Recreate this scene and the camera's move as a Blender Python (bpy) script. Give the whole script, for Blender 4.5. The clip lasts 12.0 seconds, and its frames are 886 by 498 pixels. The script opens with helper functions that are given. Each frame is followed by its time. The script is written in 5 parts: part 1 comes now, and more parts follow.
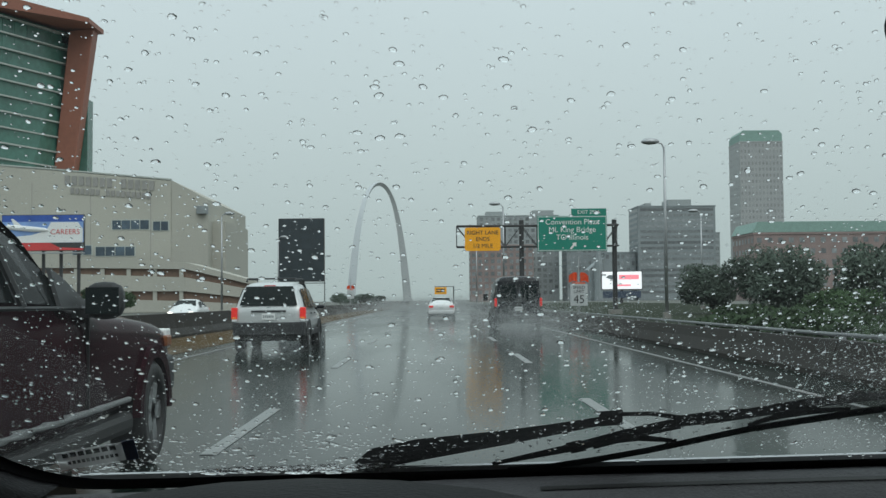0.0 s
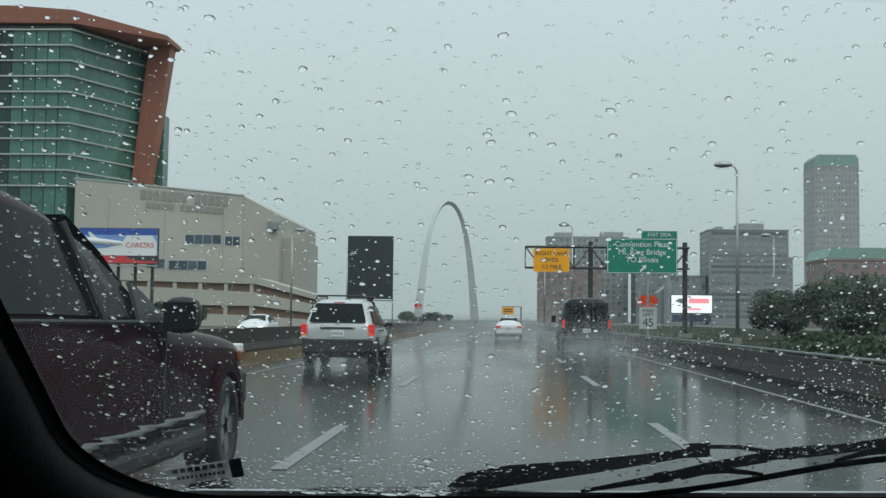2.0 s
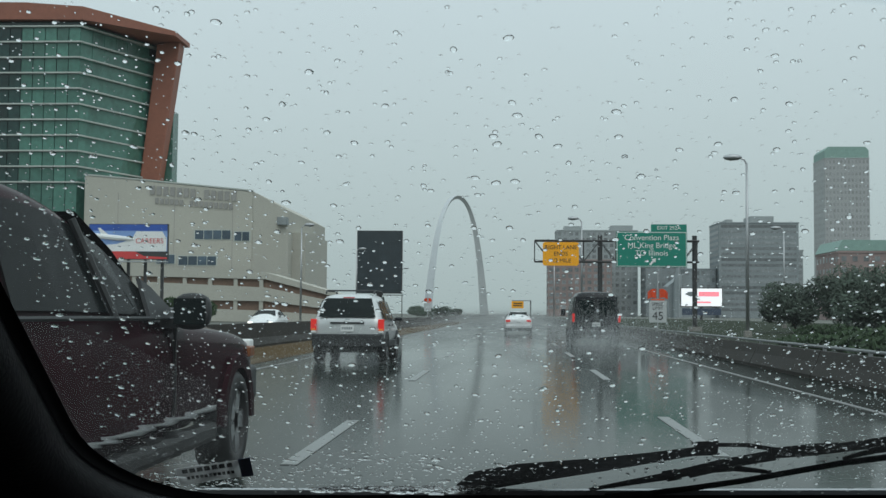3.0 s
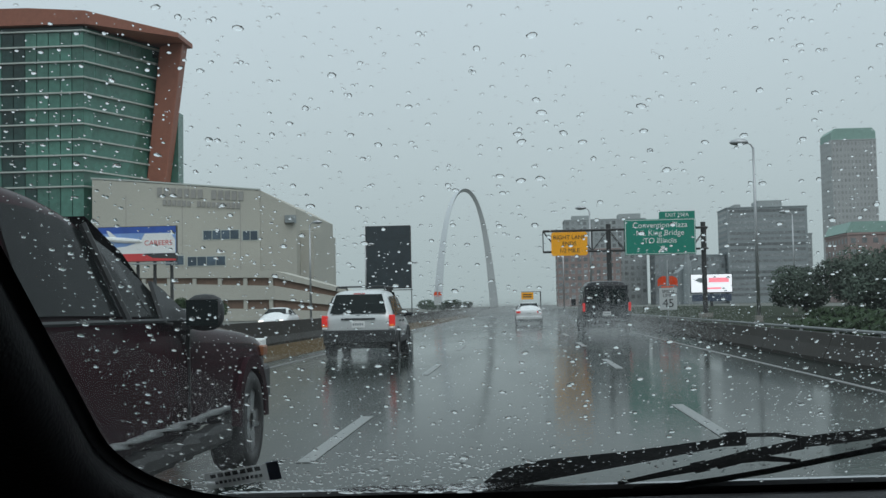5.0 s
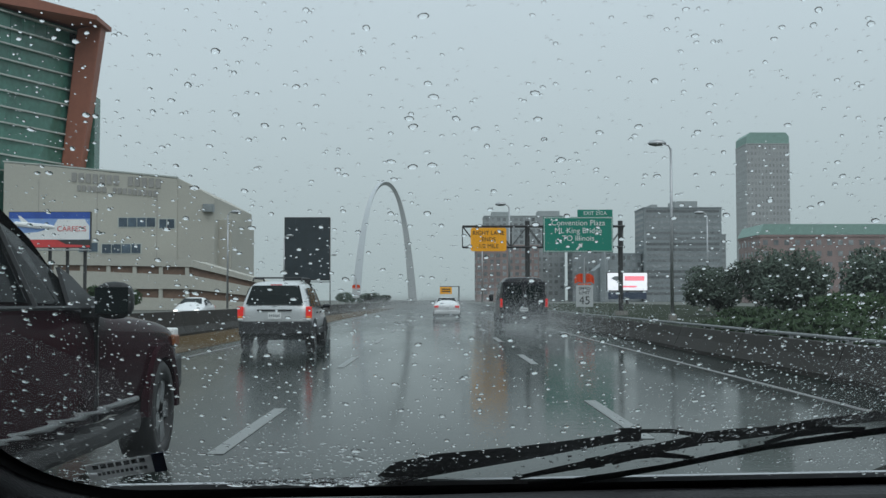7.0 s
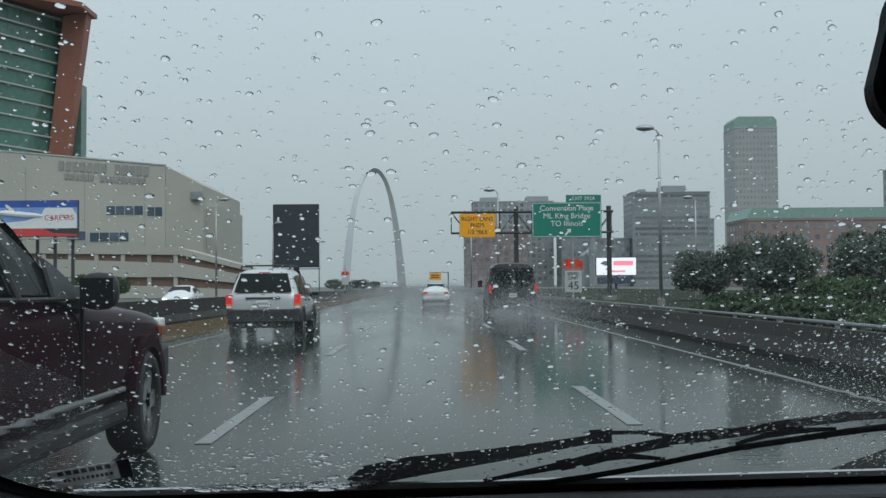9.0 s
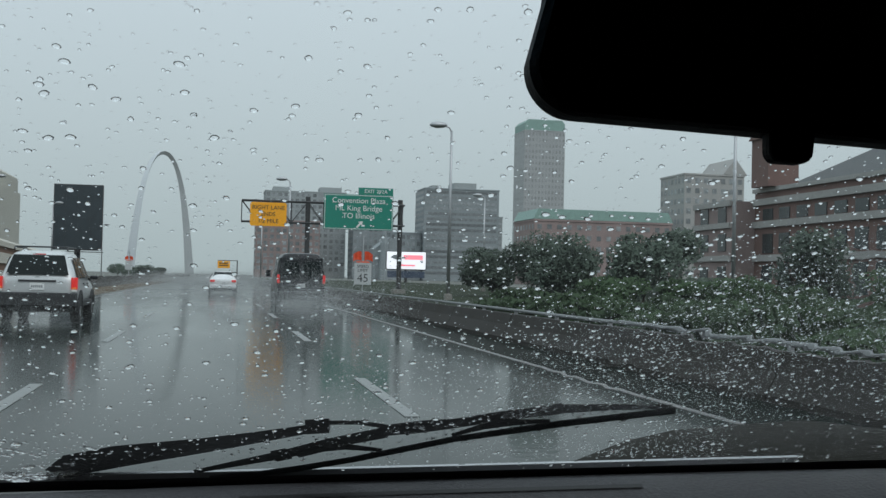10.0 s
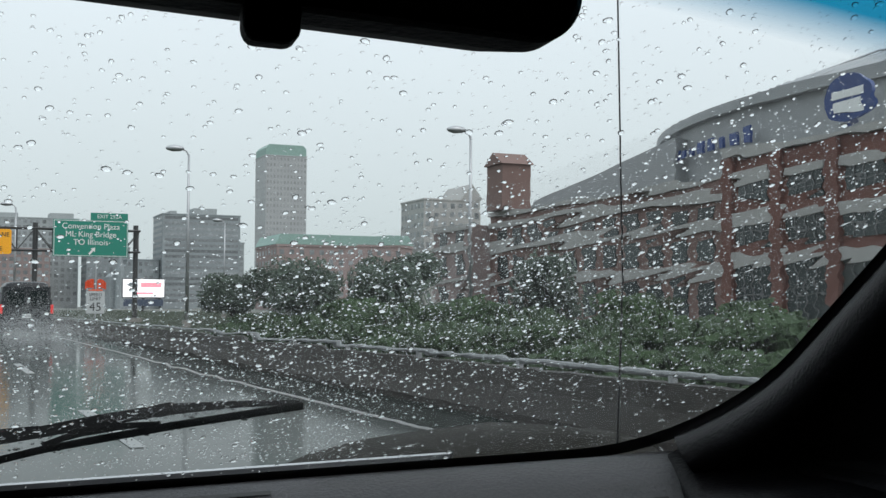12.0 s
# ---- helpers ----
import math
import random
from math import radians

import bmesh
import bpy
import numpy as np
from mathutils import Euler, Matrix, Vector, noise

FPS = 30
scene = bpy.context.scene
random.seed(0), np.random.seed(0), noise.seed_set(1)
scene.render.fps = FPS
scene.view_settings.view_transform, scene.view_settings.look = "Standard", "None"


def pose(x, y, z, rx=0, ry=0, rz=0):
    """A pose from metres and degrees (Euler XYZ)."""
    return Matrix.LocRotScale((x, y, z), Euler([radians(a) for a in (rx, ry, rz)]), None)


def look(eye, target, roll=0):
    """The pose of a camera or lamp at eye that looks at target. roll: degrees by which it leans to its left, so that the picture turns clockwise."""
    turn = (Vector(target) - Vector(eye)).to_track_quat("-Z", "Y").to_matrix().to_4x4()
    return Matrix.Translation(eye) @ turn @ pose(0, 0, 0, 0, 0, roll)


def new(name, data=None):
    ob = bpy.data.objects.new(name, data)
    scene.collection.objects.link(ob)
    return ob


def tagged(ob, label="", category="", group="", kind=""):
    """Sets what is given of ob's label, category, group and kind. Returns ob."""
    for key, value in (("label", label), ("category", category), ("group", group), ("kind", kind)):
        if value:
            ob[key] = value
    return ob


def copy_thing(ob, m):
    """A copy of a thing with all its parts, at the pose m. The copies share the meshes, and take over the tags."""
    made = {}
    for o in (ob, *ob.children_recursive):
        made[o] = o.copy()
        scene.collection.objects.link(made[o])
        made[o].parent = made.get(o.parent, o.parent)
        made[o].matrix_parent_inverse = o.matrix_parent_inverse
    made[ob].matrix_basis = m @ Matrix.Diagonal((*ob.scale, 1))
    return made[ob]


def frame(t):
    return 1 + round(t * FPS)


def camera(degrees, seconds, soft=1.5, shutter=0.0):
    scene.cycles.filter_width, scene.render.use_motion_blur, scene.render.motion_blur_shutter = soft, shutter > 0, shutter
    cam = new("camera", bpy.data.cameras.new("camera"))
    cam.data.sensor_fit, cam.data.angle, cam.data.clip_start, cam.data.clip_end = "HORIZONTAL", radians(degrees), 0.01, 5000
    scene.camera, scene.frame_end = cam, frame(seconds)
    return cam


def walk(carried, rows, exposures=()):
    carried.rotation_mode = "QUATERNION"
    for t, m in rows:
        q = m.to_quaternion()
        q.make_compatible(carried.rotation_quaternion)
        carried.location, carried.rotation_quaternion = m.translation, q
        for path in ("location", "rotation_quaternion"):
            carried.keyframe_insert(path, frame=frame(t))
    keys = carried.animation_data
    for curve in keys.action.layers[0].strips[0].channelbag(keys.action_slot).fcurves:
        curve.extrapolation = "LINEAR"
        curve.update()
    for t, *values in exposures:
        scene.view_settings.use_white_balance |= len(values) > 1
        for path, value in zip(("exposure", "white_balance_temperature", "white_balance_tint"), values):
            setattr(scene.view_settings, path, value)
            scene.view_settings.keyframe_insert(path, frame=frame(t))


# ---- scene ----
K = 1.45          # size of the cabin
EYE = Vector((0, 0, 1.25))


def held(x, y, z, tilt, lean, turn):
    at = EYE + K * (Vector((x, y, z)) - EYE)
    return pose(at.x, at.y, at.z, tilt, 0, turn) @ pose(0, 0, 0, 0, 0, -lean)


cam = camera(41.48, 12.0, soft=1.5)
PATH = (
    (0.0, -0.0134, 0.0244, 1.2413, 92.504, 0.545, -0.540),
    (0.5, -0.0178, 0.0101, 1.2401, 91.890, 1.635, 0.424),
    (1.0, -0.0366, -0.0024, 1.2442, 92.201, -1.542, 2.641),
    (1.5, -0.0328, -0.0017, 1.2386, 92.295, -1.089, 2.776),
    (2.0, -0.0310, -0.0066, 1.2486, 93.446, -0.694, 2.805),
    (2.5, -0.0339, -0.0022, 1.2475, 93.140, -0.643, 2.638),
    (3.0, -0.0298, -0.0081, 1.2519, 93.162, -0.445, 3.257),
    (5.0, -0.0385, -0.0073, 1.2550, 92.844, 1.181, 3.666),
    (5.5, -0.0347, -0.0069, 1.2478, 92.273, 1.039, 3.394),
    (6.0, -0.0251, 0.0008, 1.2543, 92.959, 1.191, 0.760),
    (6.5, -0.0256, 0.0043, 1.2584, 92.867, 0.652, 0.227),
    (7.0, -0.0249, 0.0088, 1.2528, 92.494, 0.084, -0.265),
    (9.0, -0.0114, 0.0165, 1.2629, 91.805, 0.501, -0.797),
    (9.5, -0.0016, 0.0288, 1.2586, 91.153, -0.035, -2.871),
    (10.0, 0.0337, 0.0362, 1.2590, 91.477, -1.336, -10.986),
    (10.5, 0.0748, 0.0633, 1.2599, 90.613, -0.371, -17.399),
    (11.0, 0.0851, 0.0606, 1.2633, 90.936, -0.314, -18.776),
    (11.5, 0.1115, 0.0766, 1.2351, 89.979, -0.360, -23.73),
    (12.0, 0.1255, 0.0922, 1.2358, 92.872, -0.181, -23.52),
)
walk(cam, [(r[0], held(*r[1:])) for r in PATH],
     exposures=((0.0, 0.0, 6500, 10), (3.0, -0.05, 6400, 10), (5.0, -0.1, 6330, 13), (9.5, -0.12, 6280, 14), (10.5, 0.12, 6500, 16), (11.5, 0.54, 6700, 20), (12.0, 0.38, 6600, 18)))

# ---- world and sun ----
world = bpy.data.worlds.new("sky")
scene.world = world
world.use_nodes = True
nt = world.node_tree
sky = nt.nodes.new("ShaderNodeTexSky")
sky.sky_type, sky.sun_disc = "NISHITA", False
sky.sun_elevation, sky.sun_rotation = radians(48), radians(150)
sky.air_density, sky.dust_density, sky.ozone_density = 1.0, 6.0, 1.0
grey = nt.nodes.new("ShaderNodeHueSaturation")
grey.inputs["Saturation"].default_value = 0.25
cloud = nt.nodes.new("ShaderNodeTexNoise")
cloud.inputs["Scale"].default_value, cloud.inputs["Detail"].default_value = 1.6, 5.0
ramp = nt.nodes.new("ShaderNodeMapRange")
ramp.inputs["To Min"].default_value, ramp.inputs["To Max"].default_value = 0.93, 1.07
deck = nt.nodes.new("ShaderNodeVectorMath")
deck.operation = "SCALE"
tint = nt.nodes.new("ShaderNodeMix")          # greener murk towards the horizon
tint.data_type = "RGBA"
tint.inputs["A"].default_value, tint.inputs["B"].default_value = (4.94, 5.87, 5.82, 1), (5.02, 5.85, 6.07, 1)
low = nt.nodes.new("ShaderNodeMapRange")
low.inputs["From Max"].default_value = 0.26
way = nt.nodes.new("ShaderNodeTexCoord")
rise = nt.nodes.new("ShaderNodeSeparateXYZ")
zen = nt.nodes.new("ShaderNodeMapRange")          # overcast: brighter overhead than at the horizon
zen.inputs["To Min"].default_value, zen.inputs["To Max"].default_value = 1.0, 2.4
both = nt.nodes.new("ShaderNodeMath")
both.operation = "MULTIPLY"
mix = nt.nodes.new("ShaderNodeMix")
mix.data_type = "RGBA"
mix.inputs["Factor"].default_value = 0.85
nt.links.new(sky.outputs["Color"], grey.inputs["Color"])
nt.links.new(cloud.outputs["Fac"], ramp.inputs["Value"])
nt.links.new(way.outputs["Generated"], rise.inputs["Vector"])
nt.links.new(rise.outputs["Z"], zen.inputs["Value"])
nt.links.new(rise.outputs["Z"], low.inputs["Value"])
nt.links.new(low.outputs["Result"], tint.inputs["Factor"])
nt.links.new(tint.outputs["Result"], deck.inputs[0])
nt.links.new(ramp.outputs["Result"], both.inputs[0])
nt.links.new(zen.outputs["Result"], both.inputs[1])
nt.links.new(both.outputs[0], deck.inputs["Scale"])
nt.links.new(grey.outputs["Color"], mix.inputs["A"])
nt.links.new(deck.outputs["Vector"], mix.inputs["B"])
nt.links.new(mix.outputs["Result"], nt.nodes["Background"].inputs["Color"])
nt.nodes["Background"].inputs["Strength"].default_value = 0.1

sun = new("sun", bpy.data.lights.new("sun", "SUN"))
sun.data.energy, sun.data.angle, sun.data.color = 0.5, radians(40), (1.0, 0.97, 0.93)
sun.matrix_world = look((60, -100, 120), (0, 0, 0))


# ---- materials ----
def surf(name, col, rough=0.7, metal=0.0, grain=8.0, amount=0.12, blotch=0.6, bump=0.1, spec=0.5, rand=0.0, coat=0.0, glow=0.0):
    m = bpy.data.materials.new(name)
    m.use_nodes = True
    t = m.node_tree
    b = t.nodes["Principled BSDF"]
    b.inputs["Metallic"].default_value = metal
    b.inputs["Specular IOR Level"].default_value = spec
    b.inputs["Coat Weight"].default_value = coat
    geo = t.nodes.new("ShaderNodeNewGeometry")
    fine, wide = t.nodes.new("ShaderNodeTexNoise"), t.nodes.new("ShaderNodeTexNoise")
    for n, s, d in ((fine, grain, 5.0), (wide, blotch, 3.0)):
        n.inputs["Scale"].default_value, n.inputs["Detail"].default_value = s, d
        t.links.new(geo.outputs["Position"], n.inputs["Vector"])
    add = t.nodes.new("ShaderNodeMath")
    add.operation = "ADD"
    t.links.new(fine.outputs["Fac"], add.inputs[0])
    t.links.new(wide.outputs["Fac"], add.inputs[1])
    tone = t.nodes.new("ShaderNodeMapRange")
    tone.inputs["From Min"].default_value, tone.inputs["From Max"].default_value = 0.6, 1.4
    tone.inputs["To Min"].default_value, tone.inputs["To Max"].default_value = 1 - amount, 1 + amount
    t.links.new(add.outputs[0], tone.inputs["Value"])
    last = tone.outputs["Result"]
    if rand:
        info, rr, mul = t.nodes.new("ShaderNodeObjectInfo"), t.nodes.new("ShaderNodeMapRange"), t.nodes.new("ShaderNodeMath")
        mul.operation = "MULTIPLY"
        rr.inputs["To Min"].default_value, rr.inputs["To Max"].default_value = 1 - rand, 1 + rand
        t.links.new(info.outputs["Random"], rr.inputs["Value"])
        t.links.new(rr.outputs["Result"], mul.inputs[0])
        t.links.new(last, mul.inputs[1])
        last = mul.outputs[0]
    c = t.nodes.new("ShaderNodeVectorMath")
    c.operation = "SCALE"
    c.inputs[0].default_value = col
    t.links.new(last, c.inputs["Scale"])
    t.links.new(c.outputs["Vector"], b.inputs["Base Color"])
    r = t.nodes.new("ShaderNodeMapRange")
    r.inputs["To Min"].default_value, r.inputs["To Max"].default_value = max(rough * 0.8, 0.0), min(rough * 1.2, 1.0)
    t.links.new(wide.outputs["Fac"], r.inputs["Value"])
    t.links.new(r.outputs["Result"], b.inputs["Roughness"])
    if bump:
        bp = t.nodes.new("ShaderNodeBump")
        bp.inputs["Strength"].default_value, bp.inputs["Distance"].default_value = bump, 0.02
        t.links.new(fine.outputs["Fac"], bp.inputs["Height"])
        t.links.new(bp.outputs["Normal"], b.inputs["Normal"])
    if glow:
        b.inputs["Emission Color"].default_value = (*col, 1)
        b.inputs["Emission Strength"].default_value = glow
    return m


def wet_road(name, col, rough):
    m = surf(name, col, rough, grain=14.0, amount=0.3, blotch=0.22, bump=0.0)
    t = m.node_tree
    b = t.nodes["Principled BSDF"]
    b.inputs["IOR"].default_value = 1.105
    geo = t.nodes.new("ShaderNodeNewGeometry")
    rip, pud = t.nodes.new("ShaderNodeTexNoise"), t.nodes.new("ShaderNodeTexNoise")
    rip.inputs["Scale"].default_value, rip.inputs["Detail"].default_value = 9.0, 3.0
    pud.inputs["Scale"].default_value, pud.inputs["Detail"].default_value = 0.35, 4.0
    lane = t.nodes.new("ShaderNodeMapping")
    lane.inputs["Scale"].default_value = (1.0, 0.12, 1.0)
    t.links.new(geo.outputs["Position"], rip.inputs["Vector"])
    t.links.new(geo.outputs["Position"], lane.inputs["Vector"])
    t.links.new(lane.outputs["Vector"], pud.inputs["Vector"])
    bp = t.nodes.new("ShaderNodeBump")
    bp.inputs["Strength"].default_value, bp.inputs["Distance"].default_value = 0.10, 0.012
    t.links.new(rip.outputs["Fac"], bp.inputs["Height"])
    t.links.new(bp.outputs["Normal"], b.inputs["Normal"])
    r = t.nodes.new("ShaderNodeMapRange")
    r.inputs["From Min"].default_value, r.inputs["From Max"].default_value = 0.35, 0.65
    r.inputs["To Min"].default_value, r.inputs["To Max"].default_value = rough * 0.5, rough * 2.2
    t.links.new(pud.outputs["Fac"], r.inputs["Value"])
    t.links.new(r.outputs["Result"], b.inputs["Roughness"])
    return m


def pane_glass():
    """Wet, faintly dirty windscreen: clear, a thin scattering film that also veils the view as haze, a blue shade band
    along the top.
    """
    m = bpy.data.materials.new("windscreen_glass")
    m.use_nodes = True
    t = m.node_tree
    t.nodes.remove(t.nodes["Principled BSDF"])
    out = t.nodes["Material Output"]
    clear, film, gloss = t.nodes.new("ShaderNodeBsdfTransparent"), t.nodes.new("ShaderNodeBsdfTranslucent"), t.nodes.new("ShaderNodeBsdfGlossy")
    film.inputs["Color"].default_value = (0.8, 0.82, 0.83, 1)
    gloss.inputs["Roughness"].default_value = 0.02
    geo, sep, band = t.nodes.new("ShaderNodeNewGeometry"), t.nodes.new("ShaderNodeSeparateXYZ"), t.nodes.new("ShaderNodeValToRGB")
    mr = t.nodes.new("ShaderNodeMapRange")
    mr.inputs["From Min"].default_value, mr.inputs["From Max"].default_value = 1.446, 1.466
    tilt = t.nodes.new("ShaderNodeMath")
    tilt.operation = "MULTIPLY_ADD"
    tilt.inputs[1].default_value = 0.07
    t.links.new(geo.outputs["Position"], sep.inputs["Vector"])
    t.links.new(sep.outputs["X"], tilt.inputs[0])
    t.links.new(sep.outputs["Z"], tilt.inputs[2])
    t.links.new(tilt.outputs[0], mr.inputs["Value"])
    t.links.new(mr.outputs["Result"], band.inputs["Fac"])
    band.color_ramp.elements[0].color = (0.93, 0.965, 0.96, 1)
    band.color_ramp.elements[1].color = (0.0, 0.24, 0.40, 1)
    t.links.new(band.outputs["Color"], clear.inputs["Color"])
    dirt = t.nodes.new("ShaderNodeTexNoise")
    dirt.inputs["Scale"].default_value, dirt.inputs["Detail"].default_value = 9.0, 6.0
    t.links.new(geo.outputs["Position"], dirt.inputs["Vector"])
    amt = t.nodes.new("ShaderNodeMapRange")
    amt.inputs["To Min"].default_value, amt.inputs["To Max"].default_value = HAZE_FILM * 0.6, HAZE_FILM * 1.4
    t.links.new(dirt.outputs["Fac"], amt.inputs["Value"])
    a, c = t.nodes.new("ShaderNodeMixShader"), t.nodes.new("ShaderNodeMixShader")
    far = t.nodes.new("ShaderNodeMapRange")        # the haze veil is set weaker towards the far side
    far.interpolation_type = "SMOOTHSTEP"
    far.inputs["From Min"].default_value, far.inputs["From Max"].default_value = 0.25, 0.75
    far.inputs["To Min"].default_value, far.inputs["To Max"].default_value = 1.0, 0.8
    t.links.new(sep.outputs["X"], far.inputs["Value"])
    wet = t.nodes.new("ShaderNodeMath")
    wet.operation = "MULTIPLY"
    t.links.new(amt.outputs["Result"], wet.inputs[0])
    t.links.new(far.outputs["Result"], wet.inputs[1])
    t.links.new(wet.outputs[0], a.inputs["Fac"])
    t.links.new(clear.outputs[0], a.inputs[1])
    t.links.new(film.outputs[0], a.inputs[2])
    c.inputs["Fac"].default_value = 0.02
    t.links.new(a.outputs[0], c.inputs[1])
    t.links.new(gloss.outputs[0], c.inputs[2])
    t.links.new(c.outputs[0], out.inputs["Surface"])
    return m


def water():
    m = bpy.data.materials.new("rain_water")
    m.use_nodes = True
    t = m.node_tree
    t.nodes.remove(t.nodes["Principled BSDF"])
    g = t.nodes.new("ShaderNodeBsdfGlass")
    g.inputs["IOR"].default_value, g.inputs["Roughness"].default_value = 1.33, 0.0
    t.links.new(g.outputs[0], t.nodes["Material Output"].inputs["Surface"])
    return m


def clear_film(name, col, cover):
    """A half-clear printed film."""
    m = bpy.data.materials.new(name)
    m.use_nodes = True
    t = m.node_tree
    b = t.nodes["Principled BSDF"]
    b.inputs["Base Color"].default_value = (*col, 1)
    b.inputs["Roughness"].default_value = 0.5
    tr, mx = t.nodes.new("ShaderNodeBsdfTransparent"), t.nodes.new("ShaderNodeMixShader")
    mx.inputs["Fac"].default_value = cover
    t.links.new(tr.outputs[0], mx.inputs[1])
    t.links.new(b.outputs[0], mx.inputs[2])
    t.links.new(mx.outputs[0], t.nodes["Material Output"].inputs["Surface"])
    return m


# strength of the glass film, which stands in for rain haze outside
HAZE_FILM = 0.0115
M_ROAD = wet_road("wet_asphalt", (0.010, 0.0165, 0.0135), 0.085)
M_SAND = wet_road("wet_sandy_gutter", (0.08, 0.054, 0.026), 0.5)
M_GROUND = surf("dull_ground", (0.10, 0.105, 0.09), 0.8, grain=0.8, blotch=0.05, amount=0.3)
M_GRASS = surf("grass_soil", (0.016, 0.024, 0.010), 0.9, grain=2.0, blotch=0.15, amount=0.4, bump=0.4, spec=0.12)
M_PAINT = surf("road_paint", (0.155, 0.165, 0.16), 0.35, grain=22, amount=0.25, blotch=2.0)
M_WORN = surf("worn_line", (0.085, 0.085, 0.08), 0.4, grain=15, amount=0.5, blotch=1.2)
M_CONC = surf("damp_concrete", (0.20, 0.19, 0.17), 0.55, grain=9, amount=0.25, blotch=0.4)
M_CONC_D = surf("dark_wet_concrete", (0.024, 0.021, 0.017), 0.55, spec=0.1, grain=9, amount=0.35, blotch=0.35)
M_STEEL = surf("galvanised_steel", (0.42, 0.43, 0.44), 0.45, 0.8, grain=20, amount=0.1)
M_RAIL = surf("dull_rail_steel", (0.20, 0.21, 0.21), 0.6, 0.2, grain=20, amount=0.15)
M_ARG = surf("arena_window_glass", (0.035, 0.045, 0.045), 0.25, bump=0, amount=0.3, rand=0.3)
M_MULL = surf("dark_window_bar", (0.10, 0.105, 0.105), 0.5, amount=0.15)
M_NAVY = surf("navy_sign_face", (0.02, 0.05, 0.17), 0.5, bump=0, amount=0.15)
M_NOTICE = surf("dull_blue_board", (0.05, 0.07, 0.11), 0.5, bump=0, amount=0.2)
M_DSTEEL = surf("weathered_dark_steel", (0.05, 0.05, 0.05), 0.5, 0.3, grain=12, amount=0.2)
# steel colour lightened so that the arch fades as in haze
M_ARCH = surf("stainless_steel", (0.52, 0.54, 0.55), 0.5, 0.6, grain=0.2, blotch=0.02, amount=0.08, bump=0)
M_GREEN = surf("green_mirror_glass", (0.055, 0.155, 0.12), 0.25, 0.0, grain=1.2, blotch=0.12, amount=0.3, bump=0, spec=0.6, rand=0.25)
M_GREEND = surf("dark_green_glass", (0.012, 0.04, 0.035), 0.15, 0.0, grain=1.2, amount=0.3, bump=0, rand=0.4)
M_LEDGE = surf("pale_metal_ledge", (0.42, 0.45, 0.42), 0.5, 0.2)
M_BROWN = surf("red_brown_cladding", (0.25, 0.09, 0.055), 0.55, grain=2, amount=0.15, blotch=0.2)
M_CREAM = surf("cream_render", (0.41, 0.40, 0.35), 0.8, grain=2.5, amount=0.08, blotch=0.12)
M_LETTER = surf("weathered_letters", (0.27, 0.265, 0.25), 0.7, amount=0.2)
M_BAND = surf("brown_spandrel", (0.16, 0.10, 0.07), 0.6, grain=2.5, amount=0.2)
M_BRICK = surf("red_brick", (0.145, 0.062, 0.048), 0.8, grain=6, amount=0.22, blotch=0.2)
M_BRICKG = surf("grey_red_brick", (0.17, 0.105, 0.09), 0.8, grain=6, amount=0.22, blotch=0.2)
# far brick, paler than the near ones: haze painted into its colour
M_BRICK2 = surf("haze_paled_brick", (0.27, 0.205, 0.192), 0.8, grain=6, amount=0.25, blotch=0.15)
# M_GREY, M_GREYD, M_TOWER: rain haze put into the skyline wall colours
M_GREY = surf("grey_concrete_panels", (0.30, 0.325, 0.325), 0.7, grain=1.5, amount=0.18, blotch=0.08)
M_GREYD = surf("dark_grey_facade", (0.235, 0.262, 0.27), 0.6, grain=1.5, amount=0.25, blotch=0.08)
M_GREYL = surf("light_stone", (0.34, 0.335, 0.32), 0.75, grain=2, amount=0.15, blotch=0.1)
M_TOWER = surf("tower_granite", (0.35, 0.36, 0.36), 0.5, grain=1.5, amount=0.15, blotch=0.05)
M_COPPER = surf("green_copper_roof", (0.22, 0.34, 0.30), 0.6, grain=2, amount=0.15)
M_DOME = surf("arena_metal_roof", (0.25, 0.262, 0.268), 0.5, 0.2, grain=1, amount=0.1, blotch=0.1)
# both window tones lifted close to the walls: rain haze put into the colour
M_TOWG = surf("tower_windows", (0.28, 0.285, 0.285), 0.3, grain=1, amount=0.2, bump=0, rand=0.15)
M_GLASS = surf("haze_paled_window_glass", (0.20, 0.215, 0.22), 0.3, 0.0, grain=0.6, amount=0.3, bump=0, rand=0.35)
M_BLUEG = surf("blue_window_glass", (0.06, 0.09, 0.12), 0.1, 0.0, grain=0.6, amount=0.3, bump=0, rand=0.3)
M_SCREEN = surf("unlit_display", (0.028, 0.040, 0.047), 0.4, grain=30, amount=0.3, bump=0.2)
M_SIGNG = surf("green_sign_sheeting", (0.0, 0.215, 0.15), 0.5, grain=6, amount=0.08, bump=0)
M_SIGNY = surf("amber_sign_sheeting", (1.0, 0.42, 0.0), 0.5, grain=6, amount=0.06, bump=0)
M_ORANGE = surf("orange_flag_cloth", (0.85, 0.12, 0.03), 0.7, grain=12, amount=0.12)
M_WSIGN = surf("weathered_white_sheeting", (0.48, 0.50, 0.50), 0.5, grain=8, amount=0.1, bump=0)
M_WHITE = surf("white_sheeting", (0.75, 0.76, 0.75), 0.5, grain=8, amount=0.06, bump=0)
M_BLACK = surf("black_lettering", (0.02, 0.02, 0.02), 0.5, bump=0)
M_BLUE = surf("blue_print", (0.03, 0.09, 0.38), 0.5, grain=2, amount=0.2, bump=0)
M_SKYP = surf("sky_blue_print", (0.20, 0.33, 0.62), 0.5, grain=0.5, amount=0.25, bump=0)
